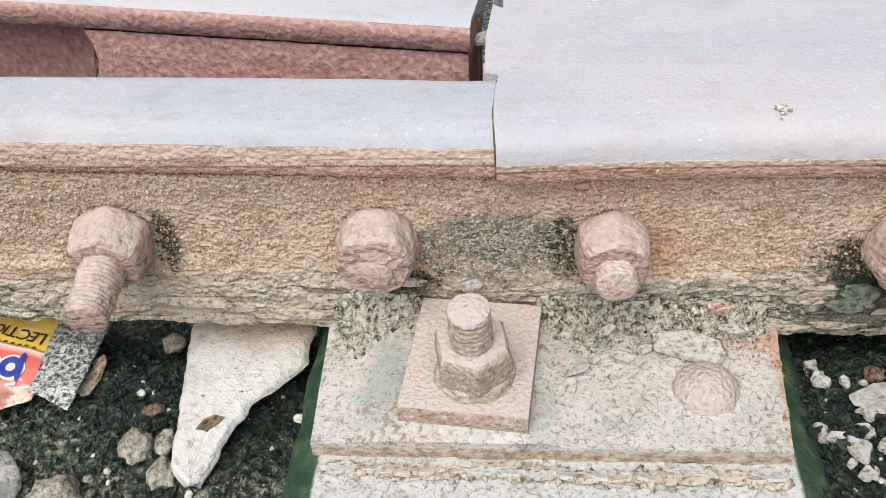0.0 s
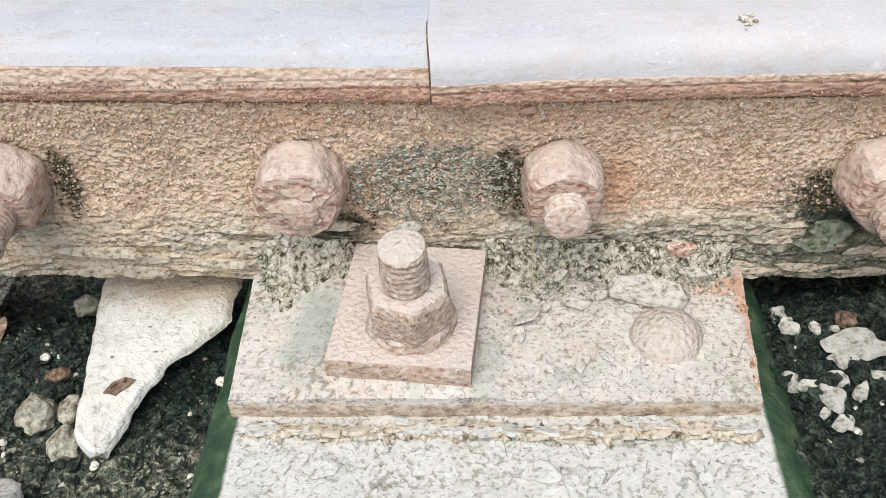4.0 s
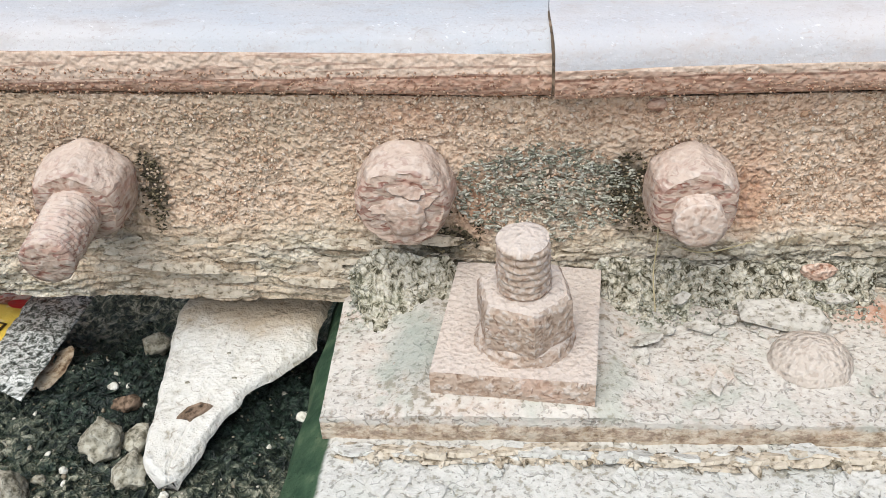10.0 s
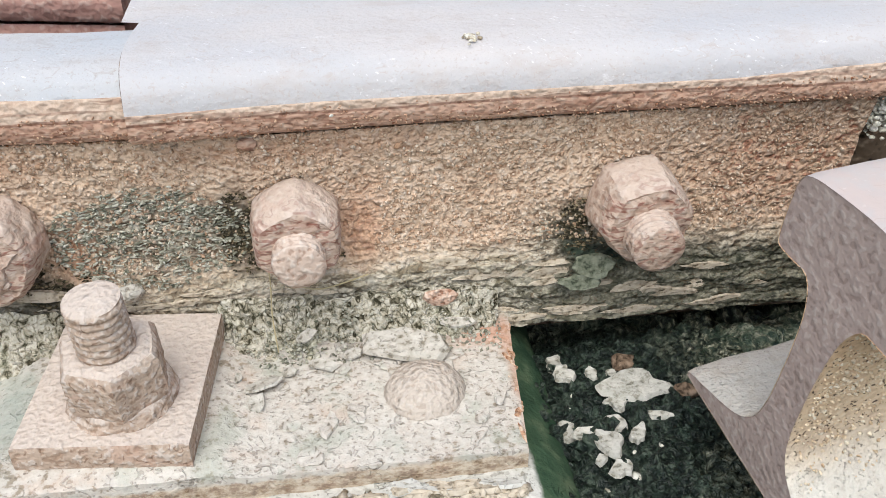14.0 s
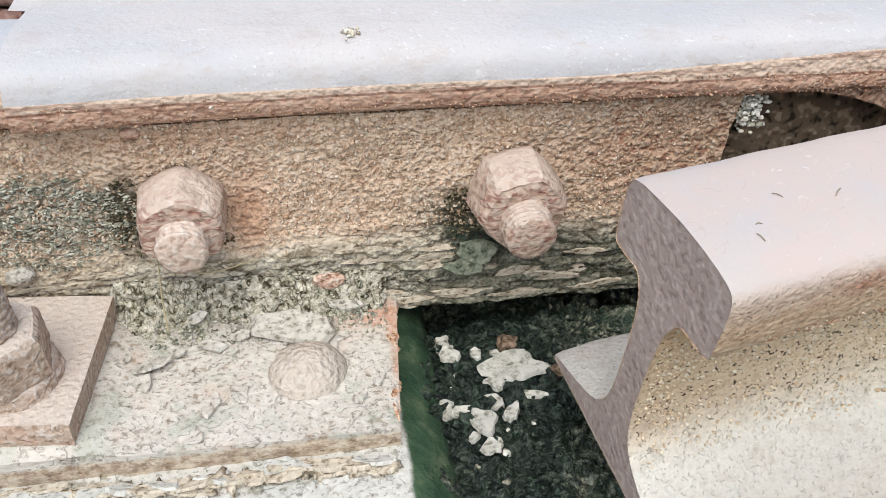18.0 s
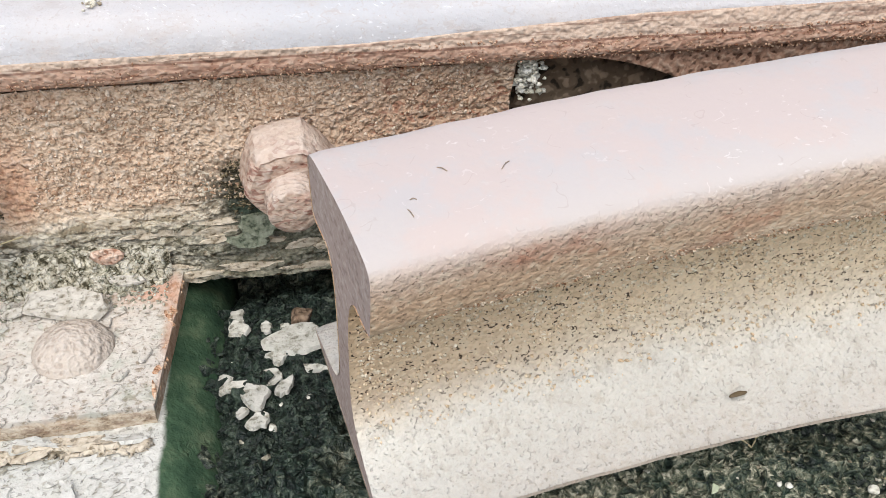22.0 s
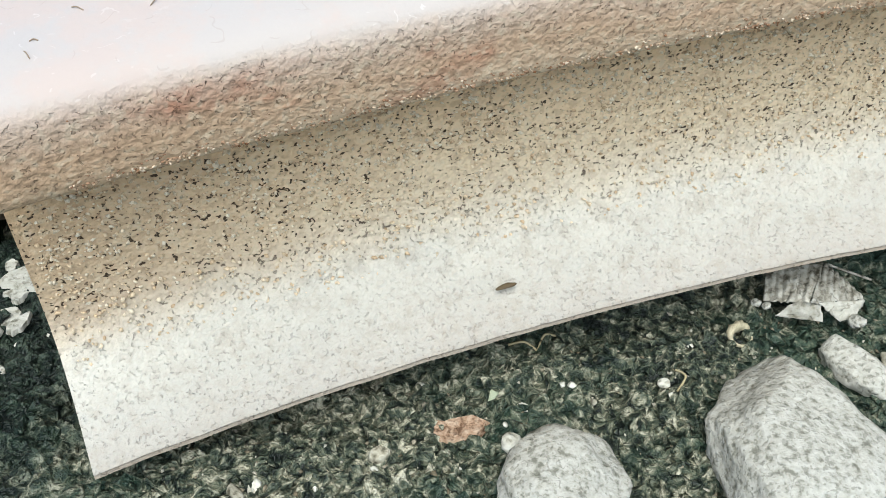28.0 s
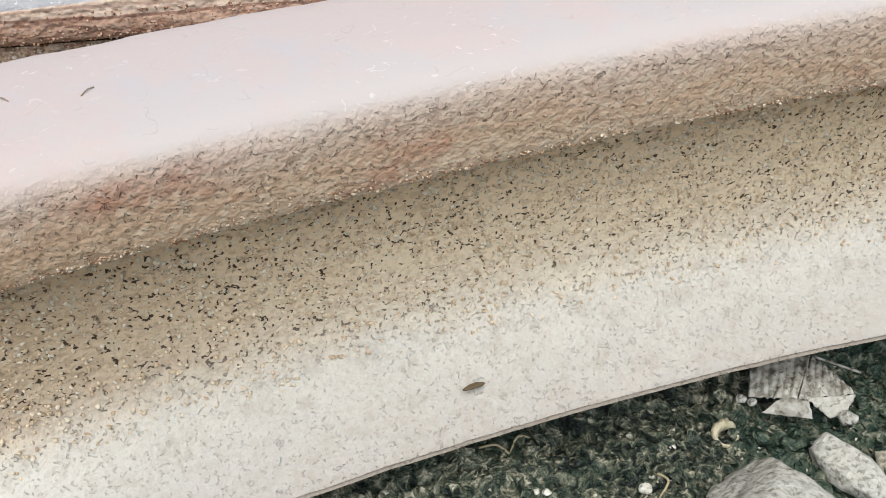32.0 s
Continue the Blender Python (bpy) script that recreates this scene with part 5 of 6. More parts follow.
tagged(seed, "small dark seed husk lying on the loose rail's foot", "seed")
for p, r in ((Vector((0.5235, -0.0575, 0.0545)), 0.0017), (Vector((0.350, -0.0745, 0.1625)), 0.0014), (Vector((0.354, -0.074, 0.1630)), 0.0011)):
    ob = part("speck", rough_stone(int(p.x * 999), (r, r, r * 0.7), 0.4, 2), brown_clod if r > 0.0015 else white_pebble)
    ob.location = p
    tagged(ob, "tiny brown dirt crumb on the loose rail" if r > 0.0015 else "tiny white crumb on the loose rail's head", "crumb")
spots = [((0.176 + random.gauss(0, 0.0022), 0.090 + random.gauss(0, 0.0032), 0.1572), random.uniform(0.0006, 0.0016)) for _ in range(26)]
lumps("droppings", spots, islands_material("pale_dirt", (0, lin(140, 124, 100)), (0.5, lin(206, 196, 176)), (1, lin(232, 228, 216))), "small crumbly patch of pale dirt on the crossing's top", "dirt")
spots = [((0.107 + random.gauss(0, 0.0008), 0.0665, 0.131), 0.0014)]
lumps("white_grain", spots, white_pebble, "single white grain on the rusty head side", "grain", kind="")

# ---- chalky slab leaning under the fishplate ----
slab = empty("white_slab", pose(-0.183, -0.031, -0.040, 7.4, 0, 0), "chalky white bone-shaped slab leaning under the fishplate", "stone slab")
WIDTH = [(0.0, -0.007, 0.003), (0.004, -0.0125, 0.0080), (0.010, -0.0170, 0.0105), (0.022, -0.0195, 0.0132), (0.037, -0.0208, 0.0178), (0.058, -0.0235, 0.0275), (0.073, -0.0255, 0.0424), (0.086, -0.0270, 0.0560), (0.094, -0.0282, 0.0612), (0.099, -0.0290, 0.0600),
         (0.108, -0.0297, 0.0600), (0.124, -0.0318, 0.0630), (0.132, -0.0300, 0.0640), (0.140, -0.0270, 0.064), (0.155, -0.0230, 0.062)]
rows = []
for i in range(57):
    v = 0.155 * i / 56
    lo = np.interp(v, [w[0] for w in WIDTH], [w[1] for w in WIDTH]) + 0.0012 * fbm(v * 90, 1, 1)
    hi = np.interp(v, [w[0] for w in WIDTH], [w[2] for w in WIDTH]) + 0.0018 * fbm(v * 90, 5, 1)
    row = []
    for k in range(25):
        f = k / 24
        u = lo + (hi - lo) * f
        round_off = 0.005 * (1 - math.sqrt(max(0, 1 - (2 * f - 1) ** 16)))
        tip = 0.008 * (1 - math.sqrt(max(0.0, 1 - max(0, 1 - v / 0.012) ** 2)))
        groove = -0.0012 * math.exp(-((f - 0.62) / 0.02) ** 2) * (v < 0.06) - 0.0012 * math.exp(-((f - 0.52 - 0.3 * math.sin(v * 30) * 0.2) / 0.012) ** 2) * (v > 0.05)
        row.append(Vector((u, v, -round_off - tip + groove + 0.002 * math.sin(f * 3.1) + 0.0014 * fbm(u * 40, v * 40, 6, 4))))
    bottom = [Vector((lo + (hi - lo) * f, v, d - 0.10 * v * (f < 0.9))) for f, d in ((0.96, -0.0055), (0.5, -0.011), (0.06, -0.011))]
    rows.append(row + bottom)
closed = [r + [r[0].copy()] for r in rows]
sharp(part("slab", solid_skin("slab", closed), chalk, slab), 60)
chip = sharp(part("dirt_chip", flake(77, (0.0085, 0.0055), 0.0022, 6, 0.05), brown_clod, slab, "small brown-grey chip stuck on the slab"))
chip.location, chip.rotation_euler = (0.0050, 0.041, 0.0012), (0, 0, 0.5)
for k, (x, y, r) in enumerate(((-0.006, 0.062, 0.0022), (0.012, 0.085, 0.0018), (0.020, 0.066, 0.002), (0.030, 0.09, 0.0014))):
    ob = part("dirt_spot", rough_stone(60 + k, (r, r * 0.6, 0.0008), 0.5, 2), mud_stone, slab)
    ob.location = (x, y, 0.0016)

# ---- snack packet ----
packet = empty("snack_packet", pose(-0.2935, 0.082, -0.0415, 0, 0, 4), "torn red and yellow snack packet with a clear crinkled end", "packet")


def packet_height(x, y):
    puff = max(0.0, 1 - ((y - 0.0) / 0.062) ** 2) * min(1.0, max(0, (-x - 0.022) / 0.05))
    return 0.014 * puff + 0.0016 * fbm(x * 60, y * 50, 4, 3)


n = Nodes("printed_plastic_film")
yy = n.math("ADD", n.axis(1), n.math("MULTIPLY", n.axis(0), 0.14))
photo = n.ramp(n.noise(70, 5, 0.7), (0.35, lin(110, 50, 30)), (0.46, lin(176, 96, 70)), (0.56, lin(240, 222, 200)), (0.70, lin(210, 50, 40)))
bands = n.ramp(n.step(yy, -0.087, 0.073), (0.0, lin(180, 120, 96)), (0.10, lin(236, 214, 200)), (0.22, lin(232, 134, 124)), (0.42, lin(232, 112, 100)), (0.478, lin(246, 226, 214)), (0.495, lin(150, 90, 40)), (0.510, lin(246, 212, 90)), (0.80, lin(248, 218, 104)), (0.815, lin(120, 60, 30)))
bands.node.color_ramp.interpolation = "LINEAR"
c = n.mix(n.step(yy, 0.0285, 0.031), bands, photo)
c = n.mix(n.math("MULTIPLY", n.step(yy, -0.042, -0.050), 0.8), c, photo)
c = n.mix(n.math("MULTIPLY", n.step(n.noise(45, 4, 0.6, n.stretch((1, 2, 1), turn=(0, 0, 0.6))), 0.56, 0.68), 0.55), c, lin(244, 240, 236))
n.bump((n.noise(70, 4), 0.6, 0.002))
film = n.done(c, 0.3, 0, 0.5)
n = Nodes("crinkled_clear_foil")
# glitter of the crinkles is painted as dark and white speckle
c = n.ramp(n.noise(270, 4, 0.8, None, 0.6), (0.40, lin(58, 64, 60)), (0.48, lin(136, 140, 134)), (0.56, lin(222, 224, 220)))
n.bump((n.noise(300, 5), 0.9, 0.002))
foil = n.done(c, 0.25, 0.3, 0.6)
rows = []
for i in range(41):
    x = -0.028 - 0.15 * i / 40
    low = -0.062 + 0.016 * max(0.0, 1 + (x + 0.022) / 0.045)
    rows.append([Vector((x + 0.0015 * math.sin(f * 9) * (i == 0), low + (0.066 - low) * f, packet_height(x, low + (0.066 - low) * f))) for f in spread(0, 1, 0.027)])
verts, faces = sheet(rows)
front_sheet = part("printed_front", mesh_of("printed_front", verts, faces), film, packet, "printed red and yellow film")
front_sheet.modifiers.new("film", "SOLIDIFY").thickness = 0.0006
rows = []
for i in range(15):
    f = i / 14
    col = []
    for q in range(37):
        y = 0.060 - (0.121 - 0.017 * f) * q / 36
        col.append(Vector(((0.0088 + 0.09 * y) * (1 - f) - 0.030 * f + 0.0008 * fbm(y * 60, 3, 1), y, 0.004 * math.sin(f * 2.2) + 0.002 * fbm(f * 3, y * 70, 5) + 0.0035 + (packet_height(-0.030, y) - 0.003) * f)))
    rows.append(col)
verts, faces = sheet(rows)
seal = part("end_seal", mesh_of("end_seal", verts, faces), foil, packet, "crinkled clear silver end seal")
seal.modifiers.new("film", "SOLIDIFY").thickness = 0.0005
blue, white_ink, black_ink, red_ink = plain("blue_ink", lin(44, 66, 150), 0.4), plain("white_ink", lin(236, 232, 228), 0.4), plain("black_ink", lin(60, 44, 20), 0.4), plain("red_ink", lin(206, 30, 36), 0.4)


def writing(name, text, size, m, material, parent, label):
    cu = bpy.data.curves.new(name, "FONT")
    cu.body, cu.size, cu.extrude = text, size, 0.0002
    ob = bpy.data.objects.new(name, cu)
    me = bpy.data.meshes.new_from_object(ob)
    bpy.data.objects.remove(ob)
    low = m
    for v in me.vertices:
        p = low @ v.co
        v.co = (p.x, p.y, packet_height(p.x, p.y) + 0.0009 + v.co.z)
    return part(name, me, material, parent, label)


writing("lettering", "LECTION'", 0.0165, pose(-0.034, 0.0130, 0, 0, 0, 170) @ Matrix.Diagonal((0.74, 0.95, 1, 1)), black_ink, packet, "dark lettering on the yellow band")
for k in range(11):
    bar = bmesh.new()
    bmesh.ops.create_cube(bar, size=1.0)
    x, y = -0.040 - 0.0052 * k, -0.0015 + 0.00080 * k
    for v in bar.verts:
        v.co = Vector((x + v.co.x * 0.0028, y + v.co.y * 0.0013, packet_height(x, y) + 0.0011 + v.co.z * 0.0003))
    part("small_print", bar, black_ink, packet)


def ring_shape(name, cx, cy, rx, ry, hole, lift, material):
    rows = []
    for k in range(33):
        a = 2 * math.pi * k / 32
        rows.append([Vector((cx + math.cos(a) * rx * f, cy + math.sin(a) * ry * f, packet_height(cx + math.cos(a) * rx * f, cy + math.sin(a) * ry * f) + lift)) for f in (hole, (hole + 1) / 2, 1.0)])
    verts, faces = sheet(rows)
    return part(name, mesh_of(name, verts, faces), material, packet)


for cx, cy in ((-0.050, -0.0215), (-0.068, -0.0185), (-0.087, -0.0155), (-0.106, -0.0125)):
    outline_ring = ring_shape("logo_outline", cx, cy, 0.0100, 0.0108, 0.0, 0.0009, white_ink)
    ring_shape("logo_shape", cx, cy, 0.0080, 0.0088, 0.42, 0.0013, blue).parent = outline_ring
ring_shape("logo_stem", -0.0435, -0.0205, 0.0022, 0.0125, 0.0, 0.0014, blue)
for k in range(7):
    bar = bmesh.new()
    bmesh.ops.create_cube(bar, size=1.0)
    x, y = -0.036 - 0.0105 * k, -0.0375 + 0.0022 * k
    for v in bar.verts:
        v.co = Vector((x + v.co.x * 0.0078, y + v.co.y * 0.0024 + v.co.x * 0.0012, packet_height(x, y) + 0.0011 + v.co.z * 0.0003))
    part("script_bar", bar, white_ink, packet)
ring_shape("tear_mark", -0.036, 0.036, 0.007, 0.006, 0.0, 0.0012, red_ink)

# ---- stones and litter on the soil ----
def set_stone(name, x, y, size, seed, material, label, category="stone", sink=0.35, turn=0.0, bumpy=0.25, lift=None, tilt=(0, 0), detail=3, group=""):
    ob = part(name, rough_stone(seed, size, bumpy, detail), material)
    z = ground_height(x, y) if lift is None else lift
    ob.matrix_world = pose(x, y, z + size[2] * (1 - 2 * sink), tilt[0], tilt[1], turn)
    return tagged(ob, label, category, group)


set_stone("rock", -0.322, -0.037, (0.029, 0.026, 0.016), 4, grey_stone, "flat pale grey rock half sunk in soil", "rock", 0.14, 20, 0.14, detail=4)
set_stone("rock", -0.232, -0.088, (0.040, 0.036, 0.026), 11, grey_stone, "rounded pale grey rock in dark soil", "rock", 0.2, 40, 0.14, detail=4)
set_stone("rock", -0.271, -0.041, (0.021, 0.017, 0.013), 15, mud_stone, "muddy brown-grey stone caked with soil", "rock", 0.12, 10, 0.55, detail=4)
set_stone("rock", -0.231, -0.001, (0.0135, 0.015, 0.012), 23, mud_stone, "lumpy muddy grey stone beside the white slab", "rock", 0.08, 15, 0.55, detail=4)
set_stone("clod", -0.207, -0.023, (0.010, 0.014, 0.008), 29, mud_stone, "crumbly pale clod below the white slab", "clod", 0.3, 20, 0.8)
set_stone("clod", -0.214, 0.004, (0.007, 0.012, 0.008), 31, mud_stone, "pale muddy stone chip beside the white slab", "clod", 0.25, -10, 0.5)
set_stone("clod", -0.229, 0.031, (0.010, 0.006, 0.006), 37, brown_clod, "small brown clod beside a pale chip", "clod", 0.25, 20, 0.5)
set_stone("rock", -0.250, 0.120, (0.012, 0.010, 0.012), 41, mud_stone, "small grey stone in shade under the fishplate", "rock", 0.25, 0)
scab = sharp(part("rust_scab", flake(43, (0.0105, 0.0175), 0.0016, 27, 0.02, 0.36), stone_material("tan_rust_scab", lin(110, 88, 68), lin(164, 142, 116), lin(196, 180, 156), 260)))
scab.matrix_world = pose(-0.291, 0.056, ground_height(-0.291, 0.056) + 0.002, 8, 0, -12)
tagged(scab, "flat ragged tan rust scab on the soil beside the packet", "scab")
set_stone("rock", 0.548, -0.176, (0.042, 0.052, 0.022), 58, grey_stone, "large pale grey granite stone beside the loose rail", "rock", 0.22, -26, 0.16, detail=5)
set_stone("rock", 0.457, -0.171, (0.027, 0.032, 0.016), 57, grey_stone, "rounded grey granite stone in dark soil", "rock", 0.22, -10, 0.25, detail=4)
set_stone("rock", 0.607, -0.134, (0.012, 0.021, 0.010), 61, grey_stone, "smooth elongated grey stone", "rock", 0.25, 12, 0.2, detail=4)
set_stone("rock", 0.628, -0.143, (0.010, 0.014, 0.009), 63, mud_stone, "small grey-brown stone beside a smooth one", "rock", 0.3, 0)
chip = sharp(part("brick_chip", flake(67, (0.0125, 0.0075), 0.0032, 17, 0.05, 0.5), brick_red))
chip.matrix_world = pose(0.425, -0.122, ground_height(0.425, -0.122) + 0.0015, 4, -3, -25)
tagged(chip, "crumbling pale red brick chip pressed into soil", "brick chip")
PEBBLES = [(-0.244, 0.057, 3.4), (-0.2445, 0.048, 3.6), (-0.222, 0.036, 2.4), (-0.128, 0.037, 4.8), (-0.186, -0.035, 3.4), (-0.258, -0.025, 4.0), (-0.246, -0.019, 3.0), (-0.243, -0.026, 2.4), (-0.131, -0.036, 3.0),
           (-0.150, -0.045, 2.0), (-0.275, 0.000, 2.2), (-0.262, -0.005, 2.0), (-0.243, 0.012, 2.6), (-0.300, -0.012, 1.8), (-0.14, 0.005, 2.0), (-0.21, -0.05, 2.4), (-0.19, 0.03, 1.8), (-0.235, 0.048, 1.8),
           (0.477, -0.116, 1.9), (0.480, -0.119, 2.0), (0.486, -0.129, 2.0), (0.489, -0.128, 1.6), (0.519, -0.135, 2.0), (0.458, -0.1235, 4.2), (0.541, -0.109, 2.8), (0.391, -0.136, 4.4), (0.388, -0.142, 2.0),
           (0.446, -0.140, 5.0), (0.447, -0.128, 1.8), (0.419, -0.095, 1.6), (0.335, -0.134, 5.0), (0.342, -0.130, 3.2), (0.421, -0.146, 2.2), (0.520, -0.126, 3.0), (0.365, -0.14, 1.8), (0.497, -0.146, 1.8),
           (0.222, 0.020, 1.6), (0.242, -0.030, 2.6), (0.247, -0.012, 2.0), (0.262, -0.010, 1.8), (0.226, -0.035, 1.8), (0.255, 0.050, 1.6), (0.235, 0.072, 1.6), (0.300, 0.100, 2.0), (0.226, 0.034, 1.5), (0.238, -0.048, 3.0)]
for k, (x, y, r) in enumerate(PEBBLES):
    r *= 0.001
    if x > 0.3:
        x, y = x + 0.002, y + 0.004
    set_stone("pebble", x, y, (r * (1 + 0.3 * math.sin(k * 3.1)), r, r * 0.75), 300 + k, white_pebble if k % 5 else mud_stone, "small pale pebble on dark soil" if k % 5 else "small muddy pebble on dark soil", "pebble", 0.2, k * 37, 0.2, detail=2, group="pebbles on the soil")
# pale flat scabs of lime on the soil beside the sleeper
lime = stone_material("pale_lime_scab", lin(138, 135, 122), lin(184, 182, 172), lin(204, 202, 194), 200)
SCABS = [(0.2225, 0.062, 0.0050, 0.0060, 10), (0.2240, 0.049, 0.0060, 0.0052, 30), (0.2600, 0.028, 0.0185, 0.0095, 2), (0.2460, 0.020, 0.0065, 0.0045, 20), (0.2185, 0.006, 0.0055, 0.0070, 30), (0.2250, -0.002, 0.0075, 0.0050, -10), (0.2325, -0.008, 0.0060, 0.0085, 5),
         (0.2430, 0.0075, 0.0062, 0.0052, 0), (0.2500, -0.008, 0.0035, 0.0062, -25), (0.2365, -0.027, 0.0045, 0.0055, 0), (0.2640, 0.008, 0.0070, 0.0022, -20), (0.2400, 0.047, 0.0030, 0.0045, 0), (0.2260, -0.020, 0.0024, 0.0030, 0), (0.2520, 0.046, 0.0026, 0.0018, 0)]
for k, (x, y, a, b, turn) in enumerate(SCABS):
    ob = sharp(part("lime_scab", flake(400 + k, (a * 1.15, b * 1.15), 0.0024, 25, 0.04, 0.38), lime))
    ob.matrix_world = pose(x, y, ground_height(x, y) + 0.0022, 0, 0, turn)
    tagged(ob, "flat ragged pale scab of lime on dark soil", "scab", "lime scabs beside the sleeper")
set_stone("clod", 0.261, 0.054, (0.008, 0.007, 0.006), 71, brown_clod, "reddish-brown clod in the shade", "clod", 0.3, 0, 0.4)
set_stone("clod", 0.286, 0.021, (0.008, 0.005, 0.005), 73, brown_clod, "small brown clod beside a lime scab", "clod", 0.3, 0, 0.4)
random.seed(33)
for k in range(16):
    x, y = random.uniform(0.29, 0.40), random.uniform(0.085, 0.13)
    set_stone("clod", x, y, (random.uniform(0.006, 0.013), random.uniform(0.006, 0.012), random.uniform(0.006, 0.014)), 500 + k, soil, "dark damp clod heaped behind the loose rail", "clod", 0.1, k * 40, 0.5, detail=2, group="clods under the fishplate")

# dry crumpled leaf, shell, twigs
leaf = empty("crumpled_leaf", pose(0.606, -0.098, -0.0125), "crumpled dry grey-brown leaf on the soil", "leaf")
flap_mat = stone_material("pale_dry_leaf_underside", lin(122, 117, 104), lin(172, 168, 156), lin(196, 193, 184), 160)


def leaf_panel(name, corners, bulge, ribs, seed, material, label):
    """One fold of the leaf: a sheet between four corners, ribbed across and torn along its rim."""
    p00, p10, p11, p01 = [Vector(c) for c in corners]
    rows = []
    for i in range(41):
        u = i / 40
        row = []
        for k in range(17):
            v = k / 16
            tear = 0.035 * fbm(u * 7, v * 7, seed, 3)
            v = min(1.04, max(-0.04, v + tear * (1 - 4 * v * (1 - v))))
            p = (p00 * (1 - u) + p10 * u) * (1 - v) + (p01 * (1 - u) + p11 * u) * v
            p.z += bulge * 4 * u * (1 - u) * math.sin(v * 2.8) + ribs * math.sin(u * 44 + 3 * v) * (0.4 + 0.6 * abs(noise.noise((u * 6, v * 3, seed)))) + 0.0009 * fbm(u * 5, v * 4, seed + 3, 3)
            row.append(p)
        rows.append(row)
    verts, faces = sheet(rows)
    ob = part(name, mesh_of(name, verts, faces), material, leaf, label)
    ob.modifiers.new("skin", "SOLIDIFY").thickness = 0.0006


leaf_panel("blade", ((-0.018, 0.006, 0.0025), (-0.004, -0.007, 0.0095), (0.016, 0.013, 0.0135), (-0.010, 0.020, 0.0080)), 0.0015, 0.0006, 2.0, dry_leaf, "dark wrinkled grey-brown blade")
leaf_panel("ribbed_blade", ((-0.004, -0.008, 0.0098), (0.027, -0.007, 0.0045), (0.026, -0.004, 0.0060), (0.015, 0.0135, 0.0138)), 0.0012, 0.0011, 5.0, dry_leaf, "ribbed grey-brown fold")
leaf_panel("curled_flap", ((-0.0165, -0.002, 0.0004), (0.003, -0.0120, 0.0004), (0.001, -0.0075, 0.0094), (-0.007, -0.0035, 0.0090)), 0.0010, 0.0, 7.0, flap_mat, "pale smooth curled flap")
leaf_panel("curled_flap", ((0.000, -0.0080, 0.0095), (0.010, -0.0135, 0.0006), (0.019, -0.0130, 0.0006), (0.027, -0.0075, 0.0046)), 0.0008, 0.0, 9.0, flap_mat, "pale smooth curled flap")
stalk = sweep("stalk", [[Vector((0.017 + 0.0022 * k, 0.0125 - 0.0008 * k, 0.0130 - 0.0008 * k)) + Vector((0, 0.0008 * math.cos(a), 0.0008 * math.sin(a))) for a in (0, 1.57, 3.14, 4.71)] for k in range(11)])
part("stalk", stalk, dry_leaf, leaf, "bent dry stalk")
for x, y, r in ((-0.0215, 0.0070, 0.0030), (-0.018, 0.0035, 0.0026), (0.0175, -0.0165, 0.0048)):
    ob = part("shrivelled_bud", rough_stone(int(x * 5000), (r, r * 0.9, r * 0.8), 0.3, 2), grey_stone, leaf)
    ob.location = (x, y, 0.002)
rows = []
for i in range(29):
    a = 6.2832 * i / 28
    ring = []
    for k in range(9):
        b = 2 * math.pi * k / 8
        fat = 0.00075 + 0.0019 * max(0.0, math.sin(a)) ** 1.5 * (1 + 0.5 * fbm(a * 4, b, 2))
        r = 0.0054 + fat * math.cos(b)
        ring.append(Vector((math.cos(a) * r * 1.25, math.sin(a) * r * 0.85, fat * 1.3 * math.sin(b) + 0.0012 * math.sin(a))))
    rows.append(ring)
shell = part("snail_shell", sweep("snail_shell", [r[:8] for r in rows]), plain("yellow_shell", lin(188, 178, 150), 0.6, grain=300, amount=0.6))
shell.matrix_world = pose(0.5690, -0.1060, ground_height(0.5690, -0.1060) + 0.003, 15, 8, 20)
tagged(shell, "broken yellowish snail shell ring on the soil", "shell")


def fibre(name, points, radius, material, label, category):
    rings = []
    pts = smooth_line(points, 6)
    for i, p in enumerate(pts):
        d = (pts[min(i + 1, len(pts) - 1)] - pts[max(i - 1, 0)]).normalized()
        side = d.orthogonal().normalized()
        up = d.cross(side)
        rings.append([p + (side * math.cos(a) + up * math.sin(a)) * radius for a in (0, 1.57, 3.14, 4.71)])
    return tagged(part(name, sweep(name, rings), material), label, category)


pale_straw = plain("pale_straw", lin(176, 164, 130), 0.8)
fibre("rootlet", [(0.069, 0.062, 0.062), (0.0700, 0.060, 0.045), (0.0690, 0.058, 0.025), (0.0705, 0.050, 0.006)], 0.0005, pale_straw, "thin dry rootlet hanging below a nut", "rootlet")
fibre("rootlet", [(0.078, 0.064, 0.040), (0.095, 0.062, 0.036), (0.12, 0.066, 0.040)], 0.0004, pale_straw, "thin dry rootlet along the fishplate", "rootlet")
for pts in ([(0.464, -0.083, -0.016), (0.471, -0.085, -0.014), (0.476, -0.089, -0.017)], [(0.476, -0.089, -0.017), (0.481, -0.084, -0.013), (0.487, -0.083, -0.016)], [(0.525, -0.129, -0.016), (0.531, -0.124, -0.013), (0.529, -0.117, -0.015)]):
    fibre("straw", pts, 0.0006, pale_straw, "short curled dry straw on the soil", "straw")
bit = part("green_leaf_bit", flake(81, (0.0052, 0.0018), 0.0006, 9, 0.2), plain("dull_green_leaf", lin(176, 184, 158), 0.6))
bit.matrix_world = pose(0.449, -0.107, ground_height(0.449, -0.107) + 0.0025, 5, 0, 55)
tagged(bit, "small dull green leaf fragment on the soil", "leaf")

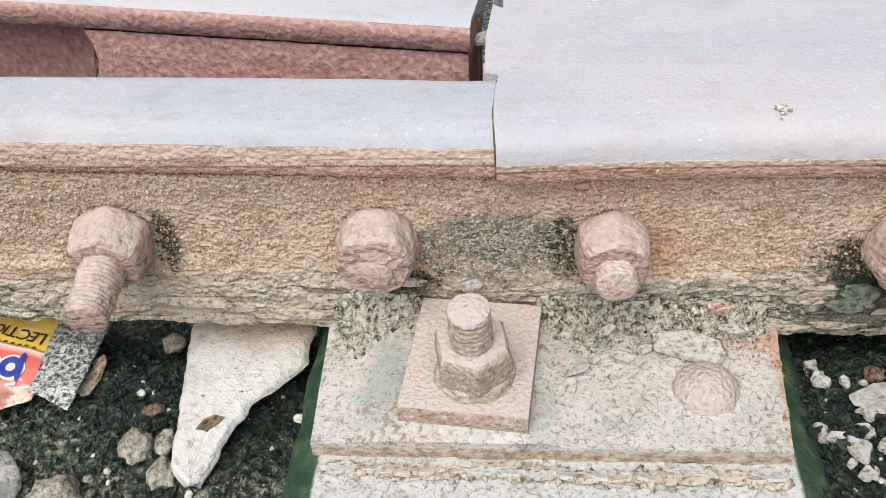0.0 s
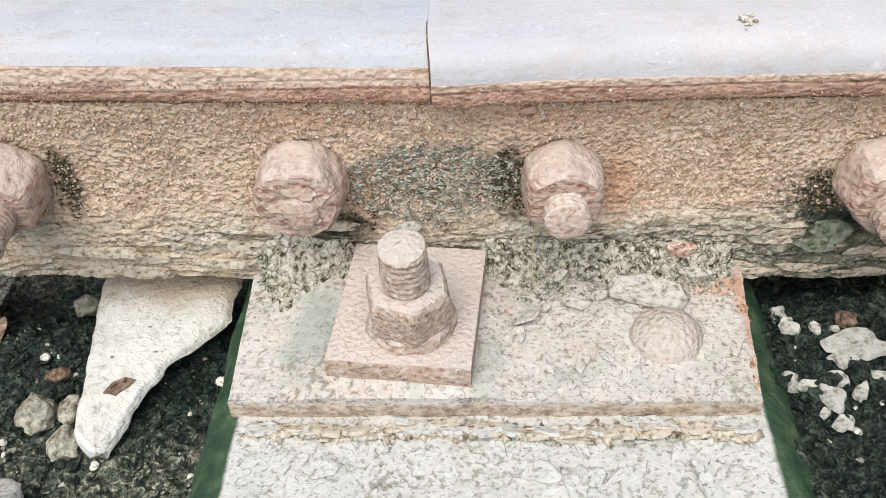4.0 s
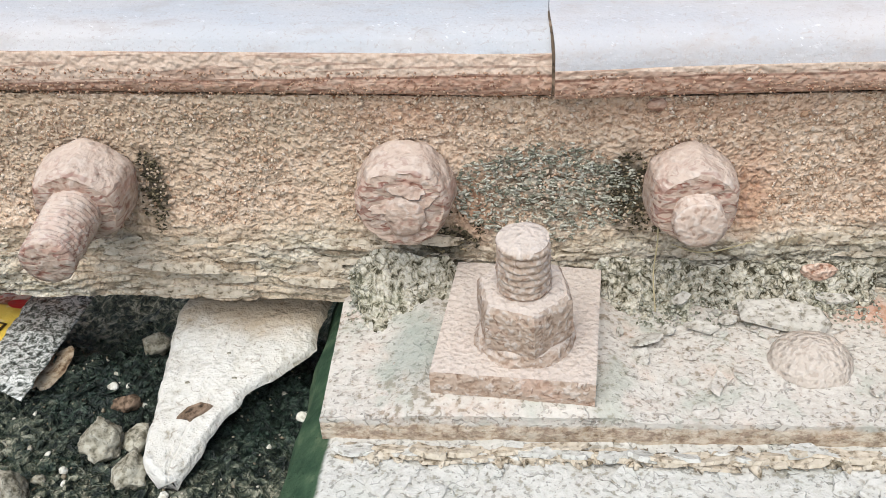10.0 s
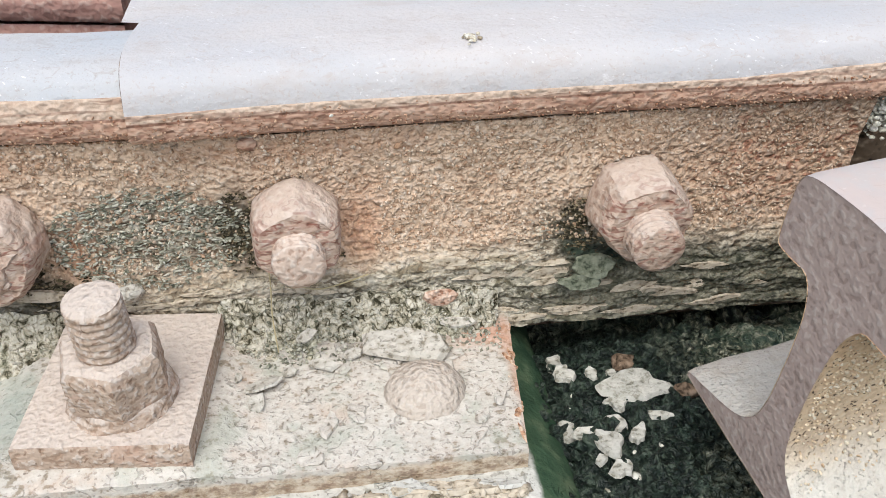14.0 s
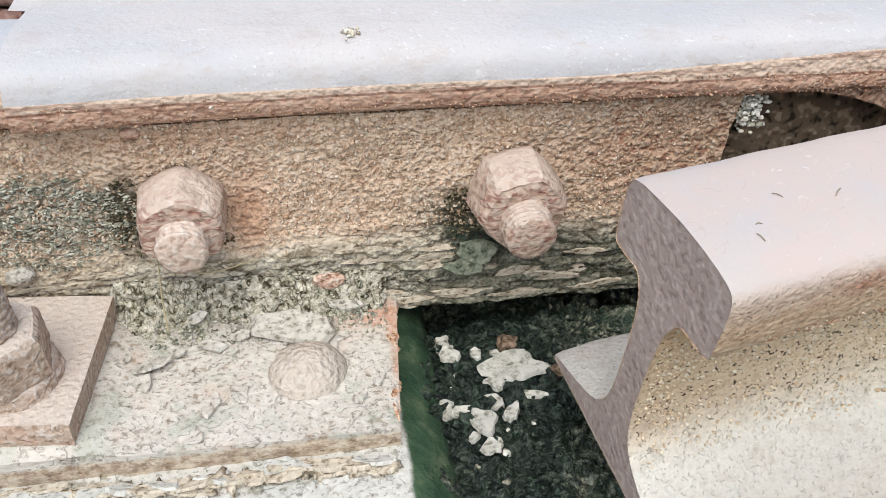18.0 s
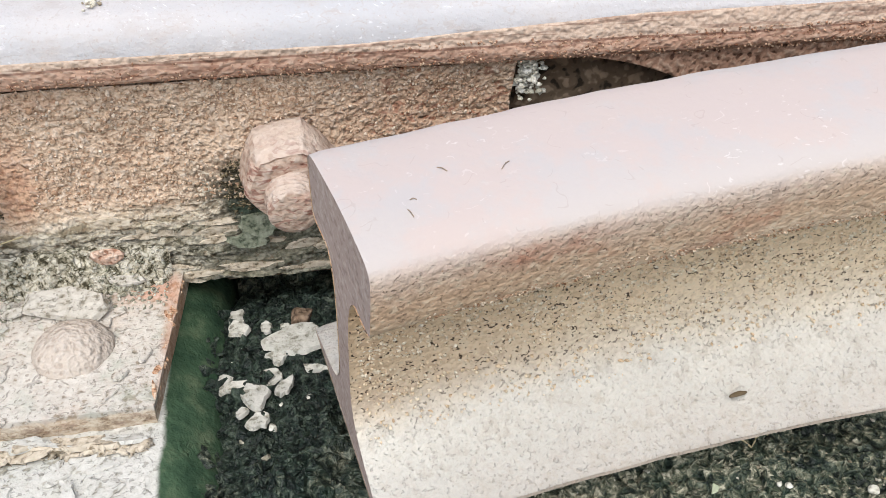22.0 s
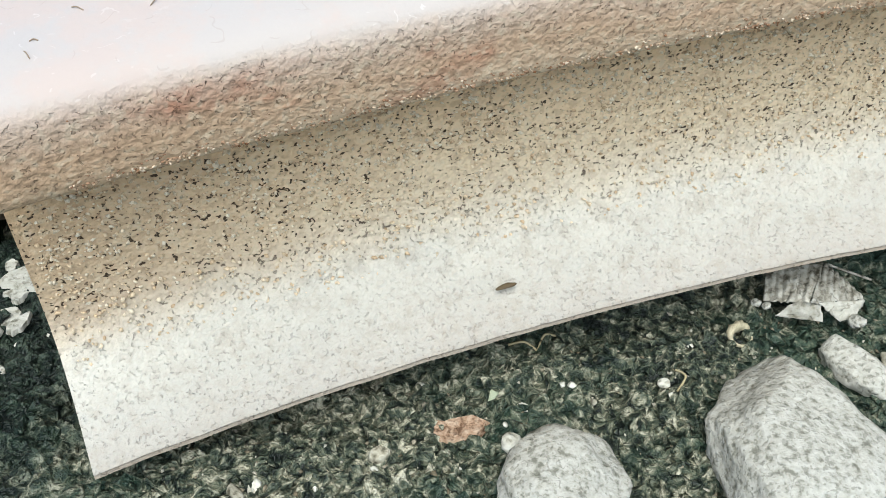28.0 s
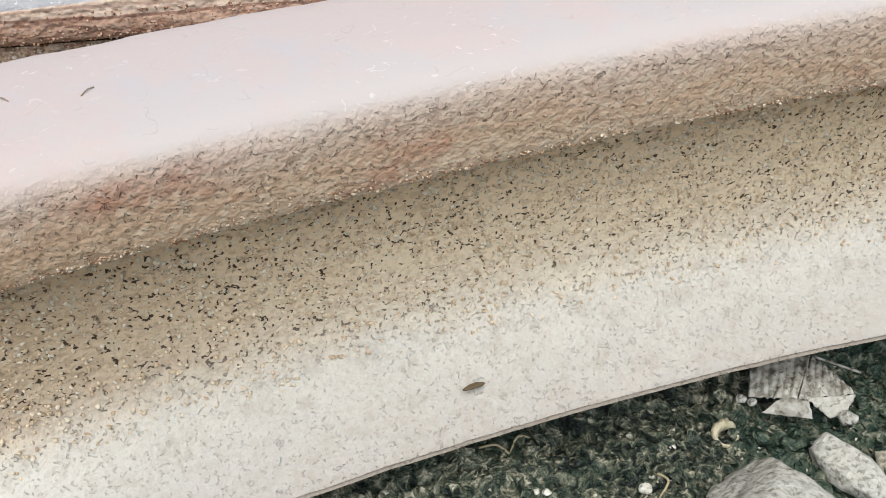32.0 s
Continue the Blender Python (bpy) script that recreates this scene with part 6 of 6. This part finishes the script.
# soil crumbs
random.seed(12)
spots = []
for _ in range(9500):
    pick = random.random()
    if pick < 0.42:
        x, y = random.uniform(-0.42, -0.10), random.uniform(-0.14, 0.11)
    elif pick < 0.62:
        x, y = random.uniform(0.205, 0.32), random.uniform(-0.10, 0.11)
    else:
        x, y = random.uniform(0.28, 0.72), random.uniform(-0.23, -0.05)
    r = random.uniform(0.0007, 0.0022) * (2.0 if random.random() < 0.06 else 1)
    spots.append(((x, y, ground_height(x, y) + r * 0.15), r))
for _ in range(1500):
    x, y = (random.uniform(-0.42, -0.10), random.uniform(-0.14, 0.11)) if random.random() < 0.4 else (random.uniform(0.28, 0.72), random.uniform(-0.23, -0.06)) if random.random() < 0.7 else (random.uniform(0.205, 0.33), random.uniform(-0.10, 0.11))
    r = random.uniform(0.0018, 0.0042)
    spots.append(((x, y, ground_height(x, y) + r * 0.1), r))
lumps("soil_crumbs", spots, soil, "loose dark soil crumbs between the sleepers", "soil", (1.5, 1.0, 0.8), jag=0.6, tip=0.9, smooth=False)
spots = []
for _ in range(1500):
    x, y = (random.uniform(-0.40, -0.11), random.uniform(-0.12, 0.09)) if random.random() < 0.5 else (random.uniform(0.30, 0.70), random.uniform(-0.22, -0.08))
    r = random.uniform(0.0003, 0.0009) * (1.6 if random.random() < 0.12 else 1)
    spots.append(((x, y, ground_height(x, y) + r * 0.8), r))
lumps("pale_grit", spots, crumb_grit, "scattered pale grit on dark soil", "grit", (1.4, 1, 0.8), jag=0.5, tip=0.6)

# dark dry fibres on the loose rail's top
dark_fibre = plain("dark_dry_fibre", lin(150, 132, 112), 0.85)
for s0, u0, s1, u1 in ((0.036, 0.004, 0.039, 0.001), (0.058, -0.004, 0.062, -0.001), (0.020, -0.012, 0.021, -0.016), (0.022, -0.008, 0.0245, -0.0085)):
    pts = [on_rail(s0, u0, 0.1562), on_rail((s0 + s1) / 2, (u0 + u1) / 2 + 0.0004, 0.1566), on_rail(s1, u1, 0.1562)]
    fibre("fibre", pts, 0.0002, dark_fibre, "tiny dark dry fibre lying on the loose rail's top", "fibre")
